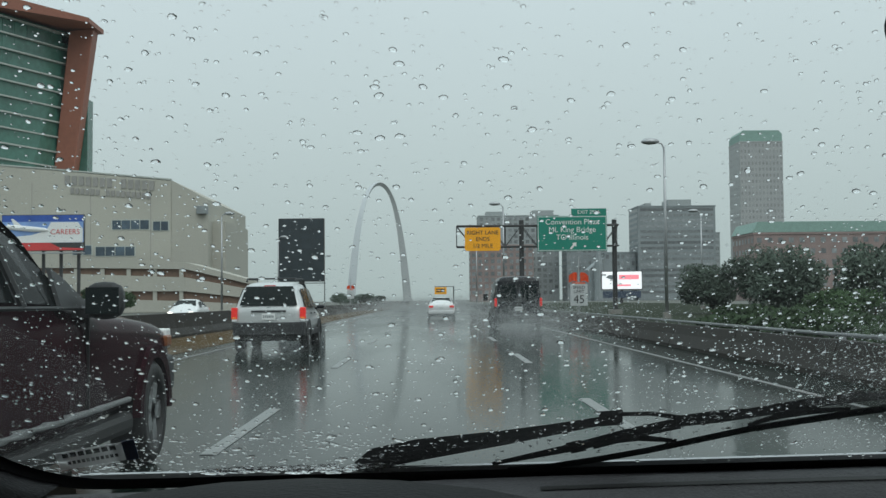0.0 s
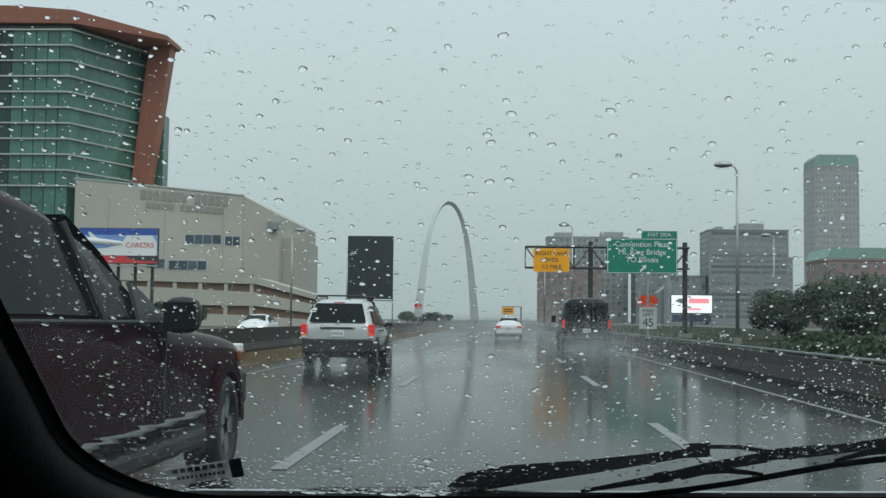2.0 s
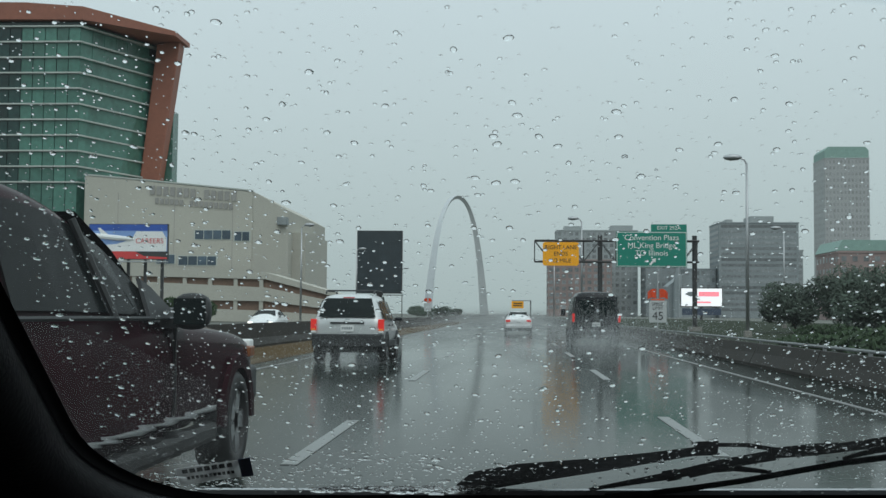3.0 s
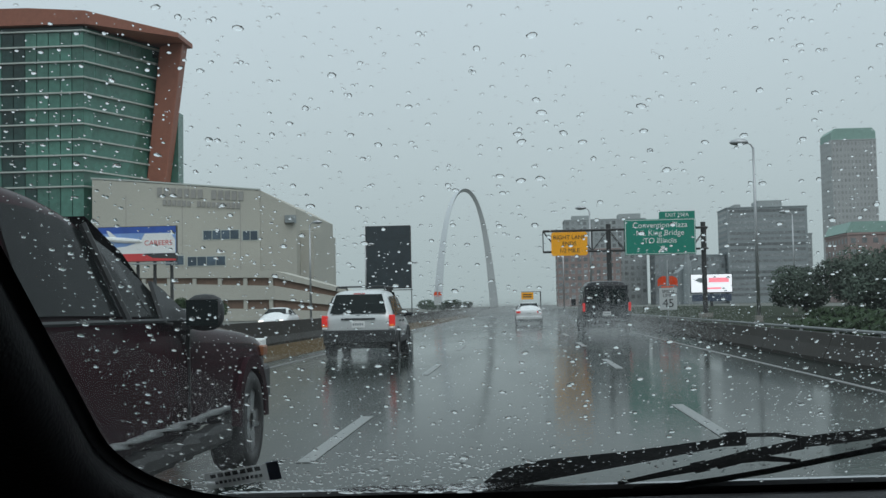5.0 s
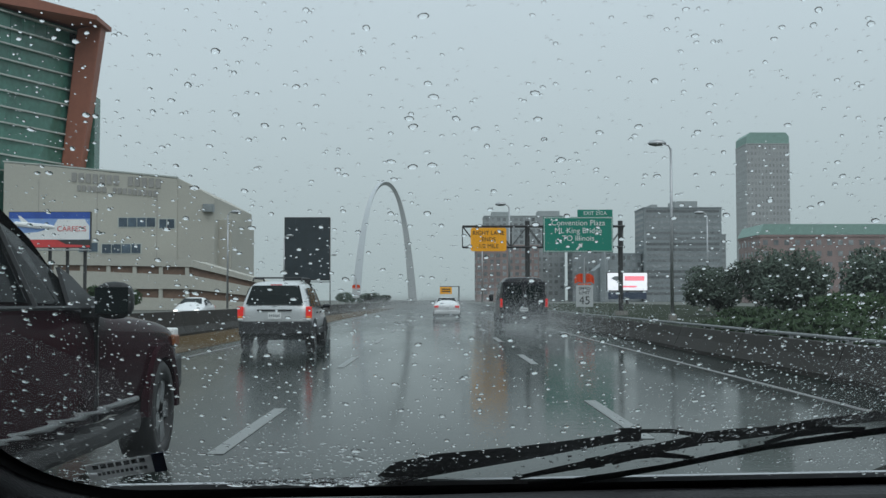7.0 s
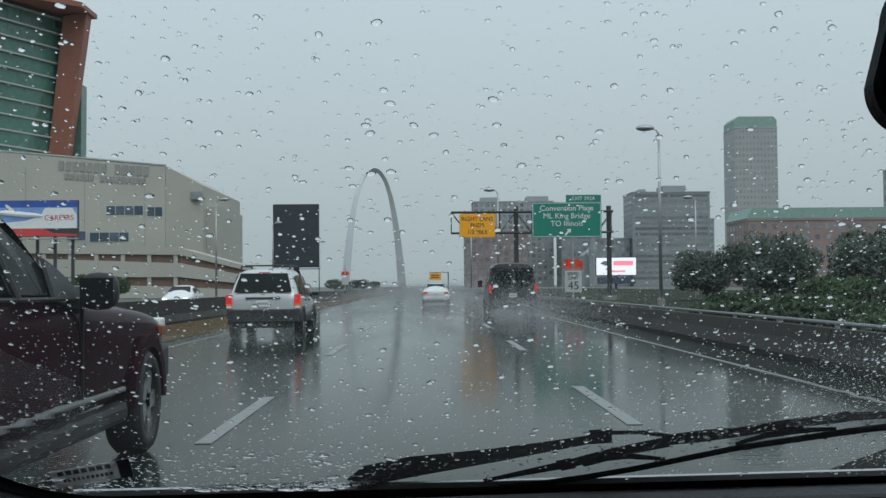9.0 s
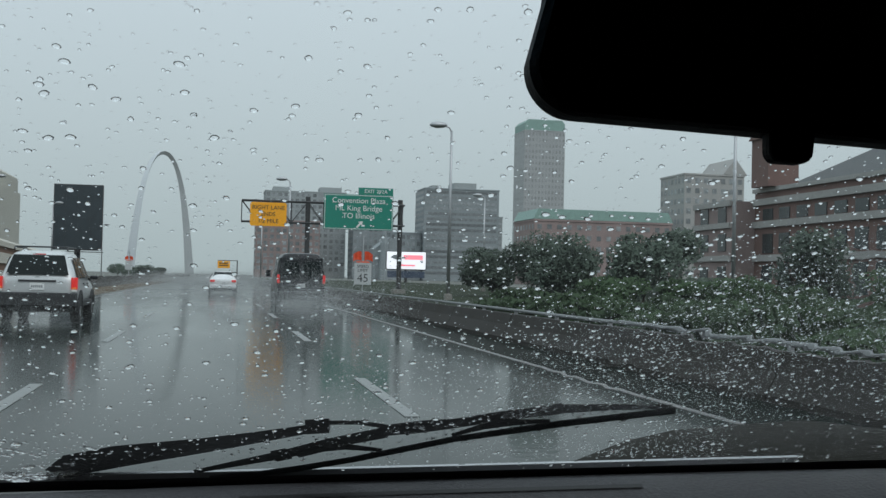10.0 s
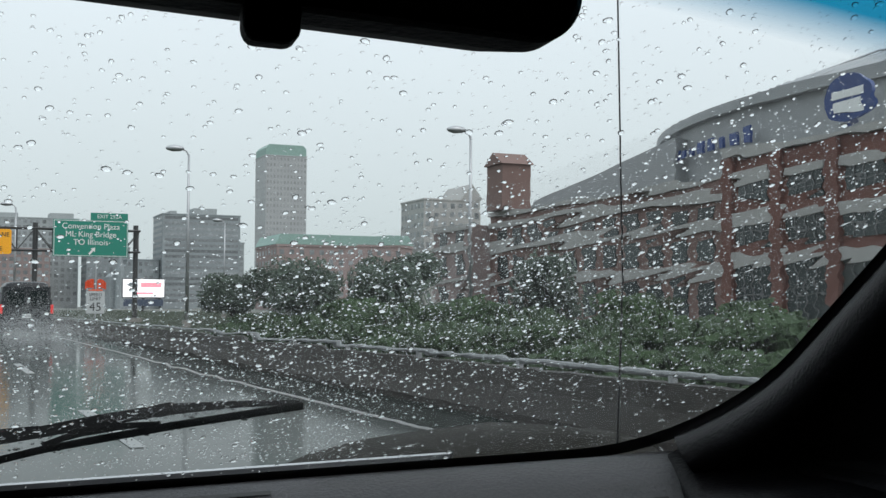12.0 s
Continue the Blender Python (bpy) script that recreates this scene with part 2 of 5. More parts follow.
M_REDP = surf("red_print", (0.55, 0.05, 0.05), 0.5, grain=2, amount=0.15, bump=0)
M_LEDW = surf("lit_display", (0.95, 0.95, 0.97), 0.5, bump=0, amount=0.02, glow=0.6)
M_LEDR = surf("lit_red_pixels", (0.95, 0.25, 0.30), 0.5, bump=0, amount=0.02, glow=0.7)
M_CABIN = surf("black_cabin_plastic", (0.006, 0.006, 0.007), 0.7, spec=0.12, grain=250, amount=0.2, blotch=4, bump=0.15)
M_DASH = surf("grey_dash_vinyl", (0.060, 0.061, 0.065), 0.6, spec=0.3, grain=300, amount=0.15, blotch=5, bump=0.25)
M_TRIM = surf("pillar_trim", (0.004, 0.004, 0.005), 0.6, spec=0.12, grain=250, amount=0.15, blotch=5, bump=0.2)
M_FRIT = surf("black_glass_border", (0.004, 0.004, 0.004), 0.6, grain=300, amount=0.3, bump=0)
M_RUBBER = surf("wet_black_rubber", (0.012, 0.012, 0.013), 0.35, grain=120, amount=0.2, blotch=6, bump=0.1)
M_CHROME = surf("bright_trim", (0.75, 0.77, 0.78), 0.22, 1.0, grain=40, amount=0.05, bump=0.02)
M_MIRROR = surf("mirror_glass", (0.85, 0.86, 0.86), 0.01, 1.0, bump=0, amount=0.0)
M_TYRE = surf("tyre_rubber", (0.015, 0.015, 0.015), 0.6, grain=60, amount=0.2)
M_RIM = surf("alloy_rim", (0.5, 0.51, 0.52), 0.35, 0.9, grain=30, amount=0.1, bump=0)
M_SILVER = surf("silver_car_paint", (0.55, 0.57, 0.57), 0.3, 0.3, grain=30, amount=0.05, blotch=1.5, bump=0.02, coat=0.6)
M_OWN = surf("dark_grey_car_paint", (0.013, 0.012, 0.009), 0.4, 0.0, grain=30, amount=0.2, blotch=1.2, bump=0.03, spec=0.1)
M_OWN.node_tree.nodes["Principled BSDF"].inputs["IOR"].default_value = 1.07
M_WHITECAR = surf("white_car_paint", (0.72, 0.73, 0.73), 0.3, 0.0, grain=30, amount=0.05, blotch=1.5, bump=0.02, coat=0.6)
M_BLACKCAR = surf("black_van_paint", (0.010, 0.012, 0.015), 0.3, 0.0, grain=30, amount=0.2, blotch=1.2, bump=0.02, spec=0.3)
M_MAROON = surf("dark_maroon_paint", (0.022, 0.006, 0.009), 0.14, 0.0, grain=25, amount=0.25, blotch=1.4, bump=0.03, spec=0.25)
M_MAROON.node_tree.nodes["Principled BSDF"].inputs["IOR"].default_value = 1.075
M_CLAD = surf("grey_bumper_plastic", (0.022, 0.024, 0.025), 0.6, grain=60, amount=0.2)
M_CARGLASS = surf("car_window_glass", (0.010, 0.015, 0.015), 0.14, 0.0, spec=0.1, bump=0, amount=0.2, blotch=2)
M_TAIL = surf("lit_tail_lens", (0.55, 0.02, 0.015), 0.3, bump=0, amount=0.1, glow=0.5)
M_AMBER = surf("dull_amber_lens", (0.22, 0.07, 0.02), 0.3, bump=0, amount=0.1)
M_TAILO = surf("amber_lens", (0.8, 0.22, 0.03), 0.3, bump=0, amount=0.1, glow=0.1)
M_HEAD = surf("lit_headlamp", (1.0, 0.96, 0.85), 0.2, bump=0, amount=0.02, glow=2.0)
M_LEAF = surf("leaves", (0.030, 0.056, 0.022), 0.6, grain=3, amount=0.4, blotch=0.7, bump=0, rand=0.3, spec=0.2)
# same leaves with the haze of distance put into the colour
M_LEAFHAZE = surf("haze_paled_leaves", (0.072, 0.098, 0.074), 0.65, grain=3, amount=0.4, blotch=0.7, bump=0, rand=0.3, spec=0.2)
M_BARK = surf("bark", (0.07, 0.055, 0.04), 0.9, grain=12, amount=0.3, bump=0.5)
M_SPRAY = surf("white_spray", (0.45, 0.465, 0.465), 0.9, bump=0, amount=0.02)
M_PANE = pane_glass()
M_WATER = water()


# ---- building blocks ----
def thing(name, at, label, category, group="", kind="", turn=0.0):
    ob = new(name)
    ob.matrix_world = pose(*at, 0, 0, turn)
    return tagged(ob, label, category, group, kind)


def part(name, bm, material, parent, label="", smooth=False, bevel=0.0, sub=0):
    if isinstance(bm, bmesh.types.BMesh):
        me = bpy.data.meshes.new(name)
        bmesh.ops.recalc_face_normals(bm, faces=bm.faces)
        bm.to_mesh(me)
        bm.free()
        me.materials.append(material)
        if smooth:
            me.polygons.foreach_set("use_smooth", [True] * len(me.polygons))
    else:
        me = bm
    ob = new(name, me)
    ob.parent = parent
    if label:
        ob["label"] = label
    if bevel:
        md = ob.modifiers.new("edge", "BEVEL")
        md.width, md.segments, md.limit_method = bevel, 2, "ANGLE"
    if sub:
        md = ob.modifiers.new("round", "SUBSURF")
        md.levels = md.render_levels = sub
    return ob


def box(x0, x1, y0, y1, z0, z1, bm=None):
    bm = bm or bmesh.new()
    v = [bm.verts.new((x, y, z)) for z in (z0, z1) for y in (y0, y1) for x in (x0, x1)]
    for f in ((0, 1, 3, 2), (4, 6, 7, 5), (0, 4, 5, 1), (2, 3, 7, 6), (0, 2, 6, 4), (1, 5, 7, 3)):
        bm.faces.new([v[i] for i in f])
    return bm


def tube(points, radii, seg=8, bm=None):
    """A round bar along points, with a radius at each."""
    bm = bm or bmesh.new()
    pts = [Vector(p) for p in points]
    if not hasattr(radii, "__len__"):
        radii = [radii] * len(pts)
    rings = []
    for i, p in enumerate(pts):
        d = (pts[min(i + 1, len(pts) - 1)] - pts[max(i - 1, 0)]).normalized()
        a = d.orthogonal().normalized() if abs(d.z) > 0.9 else d.cross(Vector((0, 0, 1))).normalized()
        b = d.cross(a)
        rings.append([bm.verts.new(p + radii[i] * (math.cos(2 * math.pi * k / seg) * a + math.sin(2 * math.pi * k / seg) * b)) for k in range(seg)])
    for r, s in zip(rings, rings[1:]):
        for k in range(seg):
            bm.faces.new((r[k], r[(k + 1) % seg], s[(k + 1) % seg], s[k]))
    bm.faces.new(rings[0][::-1])
    bm.faces.new(rings[-1])
    return bm


def prism(outline, lift, depth, bm=None):
    """An outline of (a, b) pairs made solid: lift(a, b, d) gives the place, d = 0 to depth."""
    bm = bm or bmesh.new()
    lo = [bm.verts.new(lift(a, b, 0.0)) for a, b in outline]
    hi = [bm.verts.new(lift(a, b, depth)) for a, b in outline]
    n = len(outline)
    for i in range(n):
        bm.faces.new((lo[i], lo[(i + 1) % n], hi[(i + 1) % n], hi[i]))
    bm.faces.new(lo[::-1])
    bm.faces.new(hi)
    return bm


def loft(rings, closed=True, caps=True, bm=None):
    bm = bm or bmesh.new()
    vs = [[bm.verts.new(p) for p in r] for r in rings]
    n = len(vs[0])
    for r, s in zip(vs, vs[1:]):
        for k in range(n if closed else n - 1):
            bm.faces.new((r[k], r[(k + 1) % n], s[(k + 1) % n], s[k]))
    if caps and closed:
        bm.faces.new(vs[0][::-1])
        bm.faces.new(vs[-1])
    return bm


def words(text, size, at, parent, material, name="lettering", turn=(90, 0, 0), align="CENTER"):
    cu = bpy.data.curves.new(name, "FONT")
    cu.body, cu.size, cu.align_x, cu.align_y, cu.extrude = text, size, align, "CENTER", 0.006
    cu.materials.append(material)
    ob = new(name, cu)
    ob.parent = parent
    ob.matrix_local = pose(*at, *turn)
    return ob


# ---- ground, road, barriers ----
def sheet(name, x0, x1, y0, y1, z, material, nx=1, ny=1, label="", category="ground"):
    bm = bmesh.new()
    g = [[bm.verts.new((x0 + (x1 - x0) * i / nx, y0 + (y1 - y0) * j / ny, z)) for i in range(nx + 1)] for j in range(ny + 1)]
    for j in range(ny):
        for i in range(nx):
            bm.faces.new((g[j][i], g[j][i + 1], g[j + 1][i + 1], g[j + 1][i]))
    ob = part(name, bm, material, None)
    return tagged(ob, label, category, kind="structure")


sheet("ground", -2500, 2500, -400, 4500, -0.05, M_GROUND, label="dull damp ground reaching to the horizon")
ROAD = sheet("road", -9.0, 6.0, -60, 900, 0.0, M_ROAD, label="rain-wet dark asphalt road mirroring the sky", category="road")
sheet("road_opposite", -22.0, -9.6, -60, 900, 0.0, M_ROAD, label="wet asphalt carriageway beyond the median", category="road")
sheet("gutter", -8.95, -6.2, -60, 600, 0.006, M_SAND, label="wet sandy silt along the median foot", category="road")
sheet("verge", 6.6, 60, -40, 420, -0.03, M_GRASS, label="green planted verge behind the parapet", category="grass")

DASH = box(-0.07, 0.07, 0, 4.0, 0.0, 0.006)
DASH_ME = None
for x in (-1.85, 1.85):
    for k in range(16):
        y = -2.6 + 12.2 * k + (1.0 if x > 0 else 0.0)
        if DASH_ME is None:
            ob = part("lane_marking", DASH, M_PAINT, ROAD)
            DASH_ME = ob.data
        else:
            ob = part("lane_marking", DASH_ME, M_PAINT, ROAD)
        ob.location = (x, y, 0.001)
part("edge_line", box(4.74, 4.84, -60, 300, 0.001, 0.007), M_WORN, ROAD)
part("edge_line", box(-5.62, -5.52, -60, 300, 0.001, 0.007), M_WORN, ROAD, "worn pale edge line")


def barrier(name, x, side, height, y0, y1, material, label):
    """A safety-shaped concrete wall in cast lengths; side: where its road face looks."""
    prof = [(0.30, 0), (0.30, 0.08), (0.17, 0.33), (0.09, height), (-0.09, height), (-0.17, 0.33), (-0.30, 0.08), (-0.30, 0)]
    w = thing(name, (x, 0, 0), label, "barrier", kind="structure")
    me = None
    n, y = 0, y0
    while y < y1:
        if me is None:
            ob = part("barrier_segment", prism(prof, lambda a, b, d: (a * side, d, b), 5.97), material, w)
            me = ob.data
        else:
            ob = part("barrier_segment", me, material, w)
        ob.location.y = y
        y += 6.0
    return w


barrier("barrier_median", -9.3, 1, 0.86, -12, 460, M_CONC_D, "dark wet concrete median wall in cast lengths")
PARAPET = barrier("barrier_parapet", 6.3, -1, 0.56, -12, 420, M_CONC_D, "dark wet concrete parapet with a pale steel rail")
part("rail", tube([(0, -12, 0.64), (0, 200, 0.64), (0, 420, 0.64)], 0.032, 8), M_RAIL, PARAPET, "pale galvanised pipe rail")
post = part("rail_post", box(-0.03, 0.03, -0.03, 0.03, 0.54, 0.63), M_STEEL, PARAPET)
for k in range(1, 70):
    ob = part("rail_post", post.data, M_STEEL, PARAPET)
    ob.location.y = 3.0 * k - 12
post.location.y = -12


# ---- far and middle city ----
def arch():
    """Weighted catenary of triangular section, its plane turned well away from the road."""
    t = thing("arch_monument", (-84, 1890, 0), "tall slender stainless steel arch standing hazy in the rain", "monument", turn=64)
    rings = []
    for i in range(65):
        x = -91.2 + 182.4 * i / 64
        z = 211.49 - 20.96 * math.cosh(x / 30.38)
        s = 3.3 + 4.9 * (1 - max(z, 0) / 190.5)
        sl = -20.96 / 30.38 * math.sinh(x / 30.38)
        tg = Vector((1, 0, sl)).normalized()
        out = Vector((-tg.z, 0, tg.x)) if tg.x else Vector((0, 0, 1))
        c = Vector((x, 0, z))
        rings.append([c - out * s * 1.1, c + out * s * 0.55 + Vector((0, s, 0)), c + out * s * 0.55 - Vector((0, s, 0))])
    part("arch_shell", loft(rings), M_ARCH, t, smooth=False)


arch()


def windows(parent, face, a0, a1, z0, z1, n, m, w, h, at, material=None, name="window"):
    """Rows of panes on a wall; face 'y' looks to -y, '+x' and 'x' to the sides; at: the wall's place."""
    me = None
    for j in range(m):
        for i in range(n):
            a = a0 + (a1 - a0) * (i + 0.5) / n
            z = z0 + (z1 - z0) * (j + 0.5) / m
            if me is None:
                bm = box(-w / 2, w / 2, -0.10, 0.0, -h / 2, h / 2) if face == "y" else box(-0.10, 0.10, -w / 2, w / 2, -h / 2, h / 2)
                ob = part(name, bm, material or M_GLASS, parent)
                me = ob.data
            else:
                ob = part(name, me, None, parent)
            ob.location = (a, at, z) if face == "y" else (at, a, z)


def block(name, label, x0, x1, y0, y1, h, wall, floors, bays, group="", frac=0.6, ribbon=False, glass=None, crown=0.8, roofs=(), side=True):
    """An office block with parapet, roof boxes and window rows on the faces turned to the road."""
    w, d = x1 - x0, y1 - y0
    t = thing(name, ((x0 + x1) / 2, (y0 + y1) / 2, 0), label, "building", group)
    bm = box(-w / 2, w / 2, -d / 2, d / 2, 0, h - crown)
    part("wall", bm, wall, t, bevel=0.1)
    part("parapet", box(-w / 2 - 0.3, w / 2 + 0.3, -d / 2 - 0.3, d / 2 + 0.3, h - crown + 0.004, h), wall, t, bevel=0.1)
    for a, b, z in roofs:
        part("plant_room", box(-w / 2 + a * w, -w / 2 + b * w, -d * 0.3, d * 0.3, h + 0.004, h + z), M_GREY, t)
    fh = (h - crown) / floors
    if ribbon:
        windows(t, "y", -w / 2, w / 2, fh, h - crown, 1, floors - 1, w * 0.94, fh * frac, -d / 2, glass)
        if side:
            windows(t, "x", -d / 2, d / 2, fh, h - crown, 1, floors - 1, d * 0.9, fh * frac, -w / 2, glass)
    else:
        windows(t, "y", -w / 2, w / 2, fh, h - crown, bays, floors - 1, w / bays * frac, fh * frac, -d / 2, glass)
        if side:
            nb = max(2, int(bays * d / w))
            windows(t, "x", -d / 2, d / 2, fh, h - crown, nb, floors - 1, d / nb * frac, fh * frac, -w / 2, glass)
    return t


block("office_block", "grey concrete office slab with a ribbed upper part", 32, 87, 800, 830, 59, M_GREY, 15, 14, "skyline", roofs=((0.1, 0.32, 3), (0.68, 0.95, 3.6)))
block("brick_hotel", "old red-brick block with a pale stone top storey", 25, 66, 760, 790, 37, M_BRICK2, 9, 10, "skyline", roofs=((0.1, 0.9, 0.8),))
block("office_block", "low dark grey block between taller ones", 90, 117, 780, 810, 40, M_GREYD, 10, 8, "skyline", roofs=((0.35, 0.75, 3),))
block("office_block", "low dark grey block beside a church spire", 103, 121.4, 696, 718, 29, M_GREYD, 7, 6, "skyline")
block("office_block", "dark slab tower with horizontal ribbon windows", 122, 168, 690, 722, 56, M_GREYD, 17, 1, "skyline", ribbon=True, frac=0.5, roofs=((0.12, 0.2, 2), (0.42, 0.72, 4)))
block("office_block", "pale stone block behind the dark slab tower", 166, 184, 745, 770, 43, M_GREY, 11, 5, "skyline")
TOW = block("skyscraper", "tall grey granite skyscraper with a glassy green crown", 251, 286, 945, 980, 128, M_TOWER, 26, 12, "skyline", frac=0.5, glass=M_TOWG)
part("crown", prism([(-17.3, 128), (-17.3, 134), (-14.5, 137), (14.5, 137), (17.3, 134), (17.3, 128)], lambda a, b, d: (a, d - 17, b), 34), M_COPPER, TOW, "green glass crown")
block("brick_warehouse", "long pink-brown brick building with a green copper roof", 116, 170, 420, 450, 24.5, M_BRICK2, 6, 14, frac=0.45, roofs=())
HALL = thing("copper_roof", (143, 435, 24.6), "green copper mansard roof over the brick building", "roof")
part("roof_slope", prism([(-27.5, 0), (-25.5, 3.8), (25.5, 3.8), (27.5, 0)], lambda a, b, d: (a, d - 15, b), 30), M_COPPER, HALL)
GAB = block("apartment_block", "grey apartment tower with a pointed gable", 179, 204, 430, 455, 45, M_GREYL, 11, 7, frac=0.5)
part("gable", prism([(4, 45), (9, 51.5), (14, 45)], lambda a, b, d: (a - 0.5, d - 12.9, b), 25), M_GREYL, GAB)


def church():
    t = thing("church", (99, 670, 0), "dark old church with a thin spire", "church")
    part("nave", prism([(-9, 0), (-9, 18), (0, 25), (9, 18), (9, 0)], lambda a, b, d: (a, d, b), 24), M_GREYD, t)
    part("spire", tube([(-4, -3, 0), (-4, -3, 21), (-4, -3, 22), (-4, -3, 33)], [2.6, 2.4, 2.2, 0.05], 8), M_GREYD, t)


church()


def green_tower():
    """Glass hotel with floor ledges, a red-brown roof slab and a leaning end fin."""
    t = thing("hotel_tower", (-62.5, 165, 0), "green glass hotel tower framed by a red-brown leaning fin", "building")
    part("core", box(-42, -0.2, 0.3, 18, 0, 43.4), M_GREEND, t)
    # the side face leans out to the right as it rises
    part("side_wall", loft([[(-0.25, 0.3, 0), (4.2, 16, 0), (4.2, 18, 0), (-0.25, 18, 0)],
                            [(-0.25, 0.3, 43.2), (6.8, 16, 43.2), (6.8, 18, 43.2), (-0.25, 18, 43.2)]]), M_GREEN, t, "green glass end wall")
    fl = [9.0] + [19.8 + 2.28 * k for k in range(11)]
    panel = None
    for z0, z1 in zip([0.0] + fl, fl):
        for k in range(24):
            x = -42 + 1.75 * k
            dark = z1 > 20 and k in (17, 18, 15) or z1 < 20 and z1 > 10 and k < 20 and k % 3
            bm = box(x + 0.06, x + 1.69, 0.06, 0.28, z0 + 0.1, z1 - 0.1)
            part("glass_panel", bm, M_GREEND if dark else M_GREEN, t)
    for z in fl:
        part("floor_ledge", box(-42, 0.15, -0.35, 0.28, z - 0.09, z + 0.12), M_LEDGE, t)
        s = z / 43.2 * 2.6
        bm = loft([[(0.15, -0.35, z - 0.09), (0.15, 0.4, z - 0.09), (0.15, 0.4, z + 0.12), (0.15, -0.35, z + 0.12)],
                   [(4.8 + s, 15.4, z - 0.09), (4.1 + s, 15.9, z - 0.09), (4.1 + s, 15.9, z + 0.12), (4.8 + s, 15.4, z + 0.12)]])
        part("floor_ledge", bm, M_LEDGE, t)
    for z0, z1 in zip([0.0] + fl, fl):
        for k in range(7):
            def face(f, z, d):
                e = z / 43.2 * 2.6
                x, y = -0.25 + (4.45 + e) * f, 0.3 + 15.7 * f
                return (x + 0.96 * d, y - 0.28 * d, z)
            f0, f1 = (k + 0.06) / 7, (k + 0.94) / 7
            rows = [[face(f0, z0 + 0.12, d), face(f1, z0 + 0.12, d), face(f1, z1 - 0.12, d), face(f0, z1 - 0.12, d)] for d in (0.0, 0.09)]
            part("glass_panel", loft(rows), M_GREEND if k == 6 else M_GREEN, t)
    # fin and roof slab
    part("end_fin", loft([[(4.4, 13.4, 17.0), (7.3, 13.4, 17.0), (7.3, 16, 17.0), (4.4, 16, 17.0)],
                          [(7.2, 13.2, 43.0), (10.9, 13.2, 43.6), (10.9, 16, 43.6), (7.2, 16, 43.0)],
                          ]), M_BROWN, t, "red-brown leaning fin", bevel=0.15)
    part("fin_back", loft([[(6.0, 16.2, 0), (9.0, 16.2, 0), (9.0, 19, 0), (6.0, 19, 0)],
                           [(8.0, 16.2, 33.0), (9.2, 16.2, 33.0), (9.2, 19, 33.0), (8.0, 19, 33.0)]]), M_GREEN, t, "green glass wall behind the fin")
    part("roof_slab", loft([[(-43, -0.8, 43.5), (-43, -0.8, 46.4), (-43, 19, 46.4), (-43, 19, 43.5)],
                            [(-8, -0.8, 43.5), (-8, -0.8, 46.0), (-8, 19, 46.0), (-8, 19, 43.5)],
                            [(0.5, -0.6, 43.45), (0.5, -0.6, 45.4), (0.5, 19, 45.4), (0.5, 19, 43.45)],
                            [(11.4, 9.0, 43.3), (11.4, 9.0, 44.0), (11.4, 17, 44.0), (11.4, 17, 43.3)]]), M_BROWN, t, "red-brown roof slab")


green_tower()


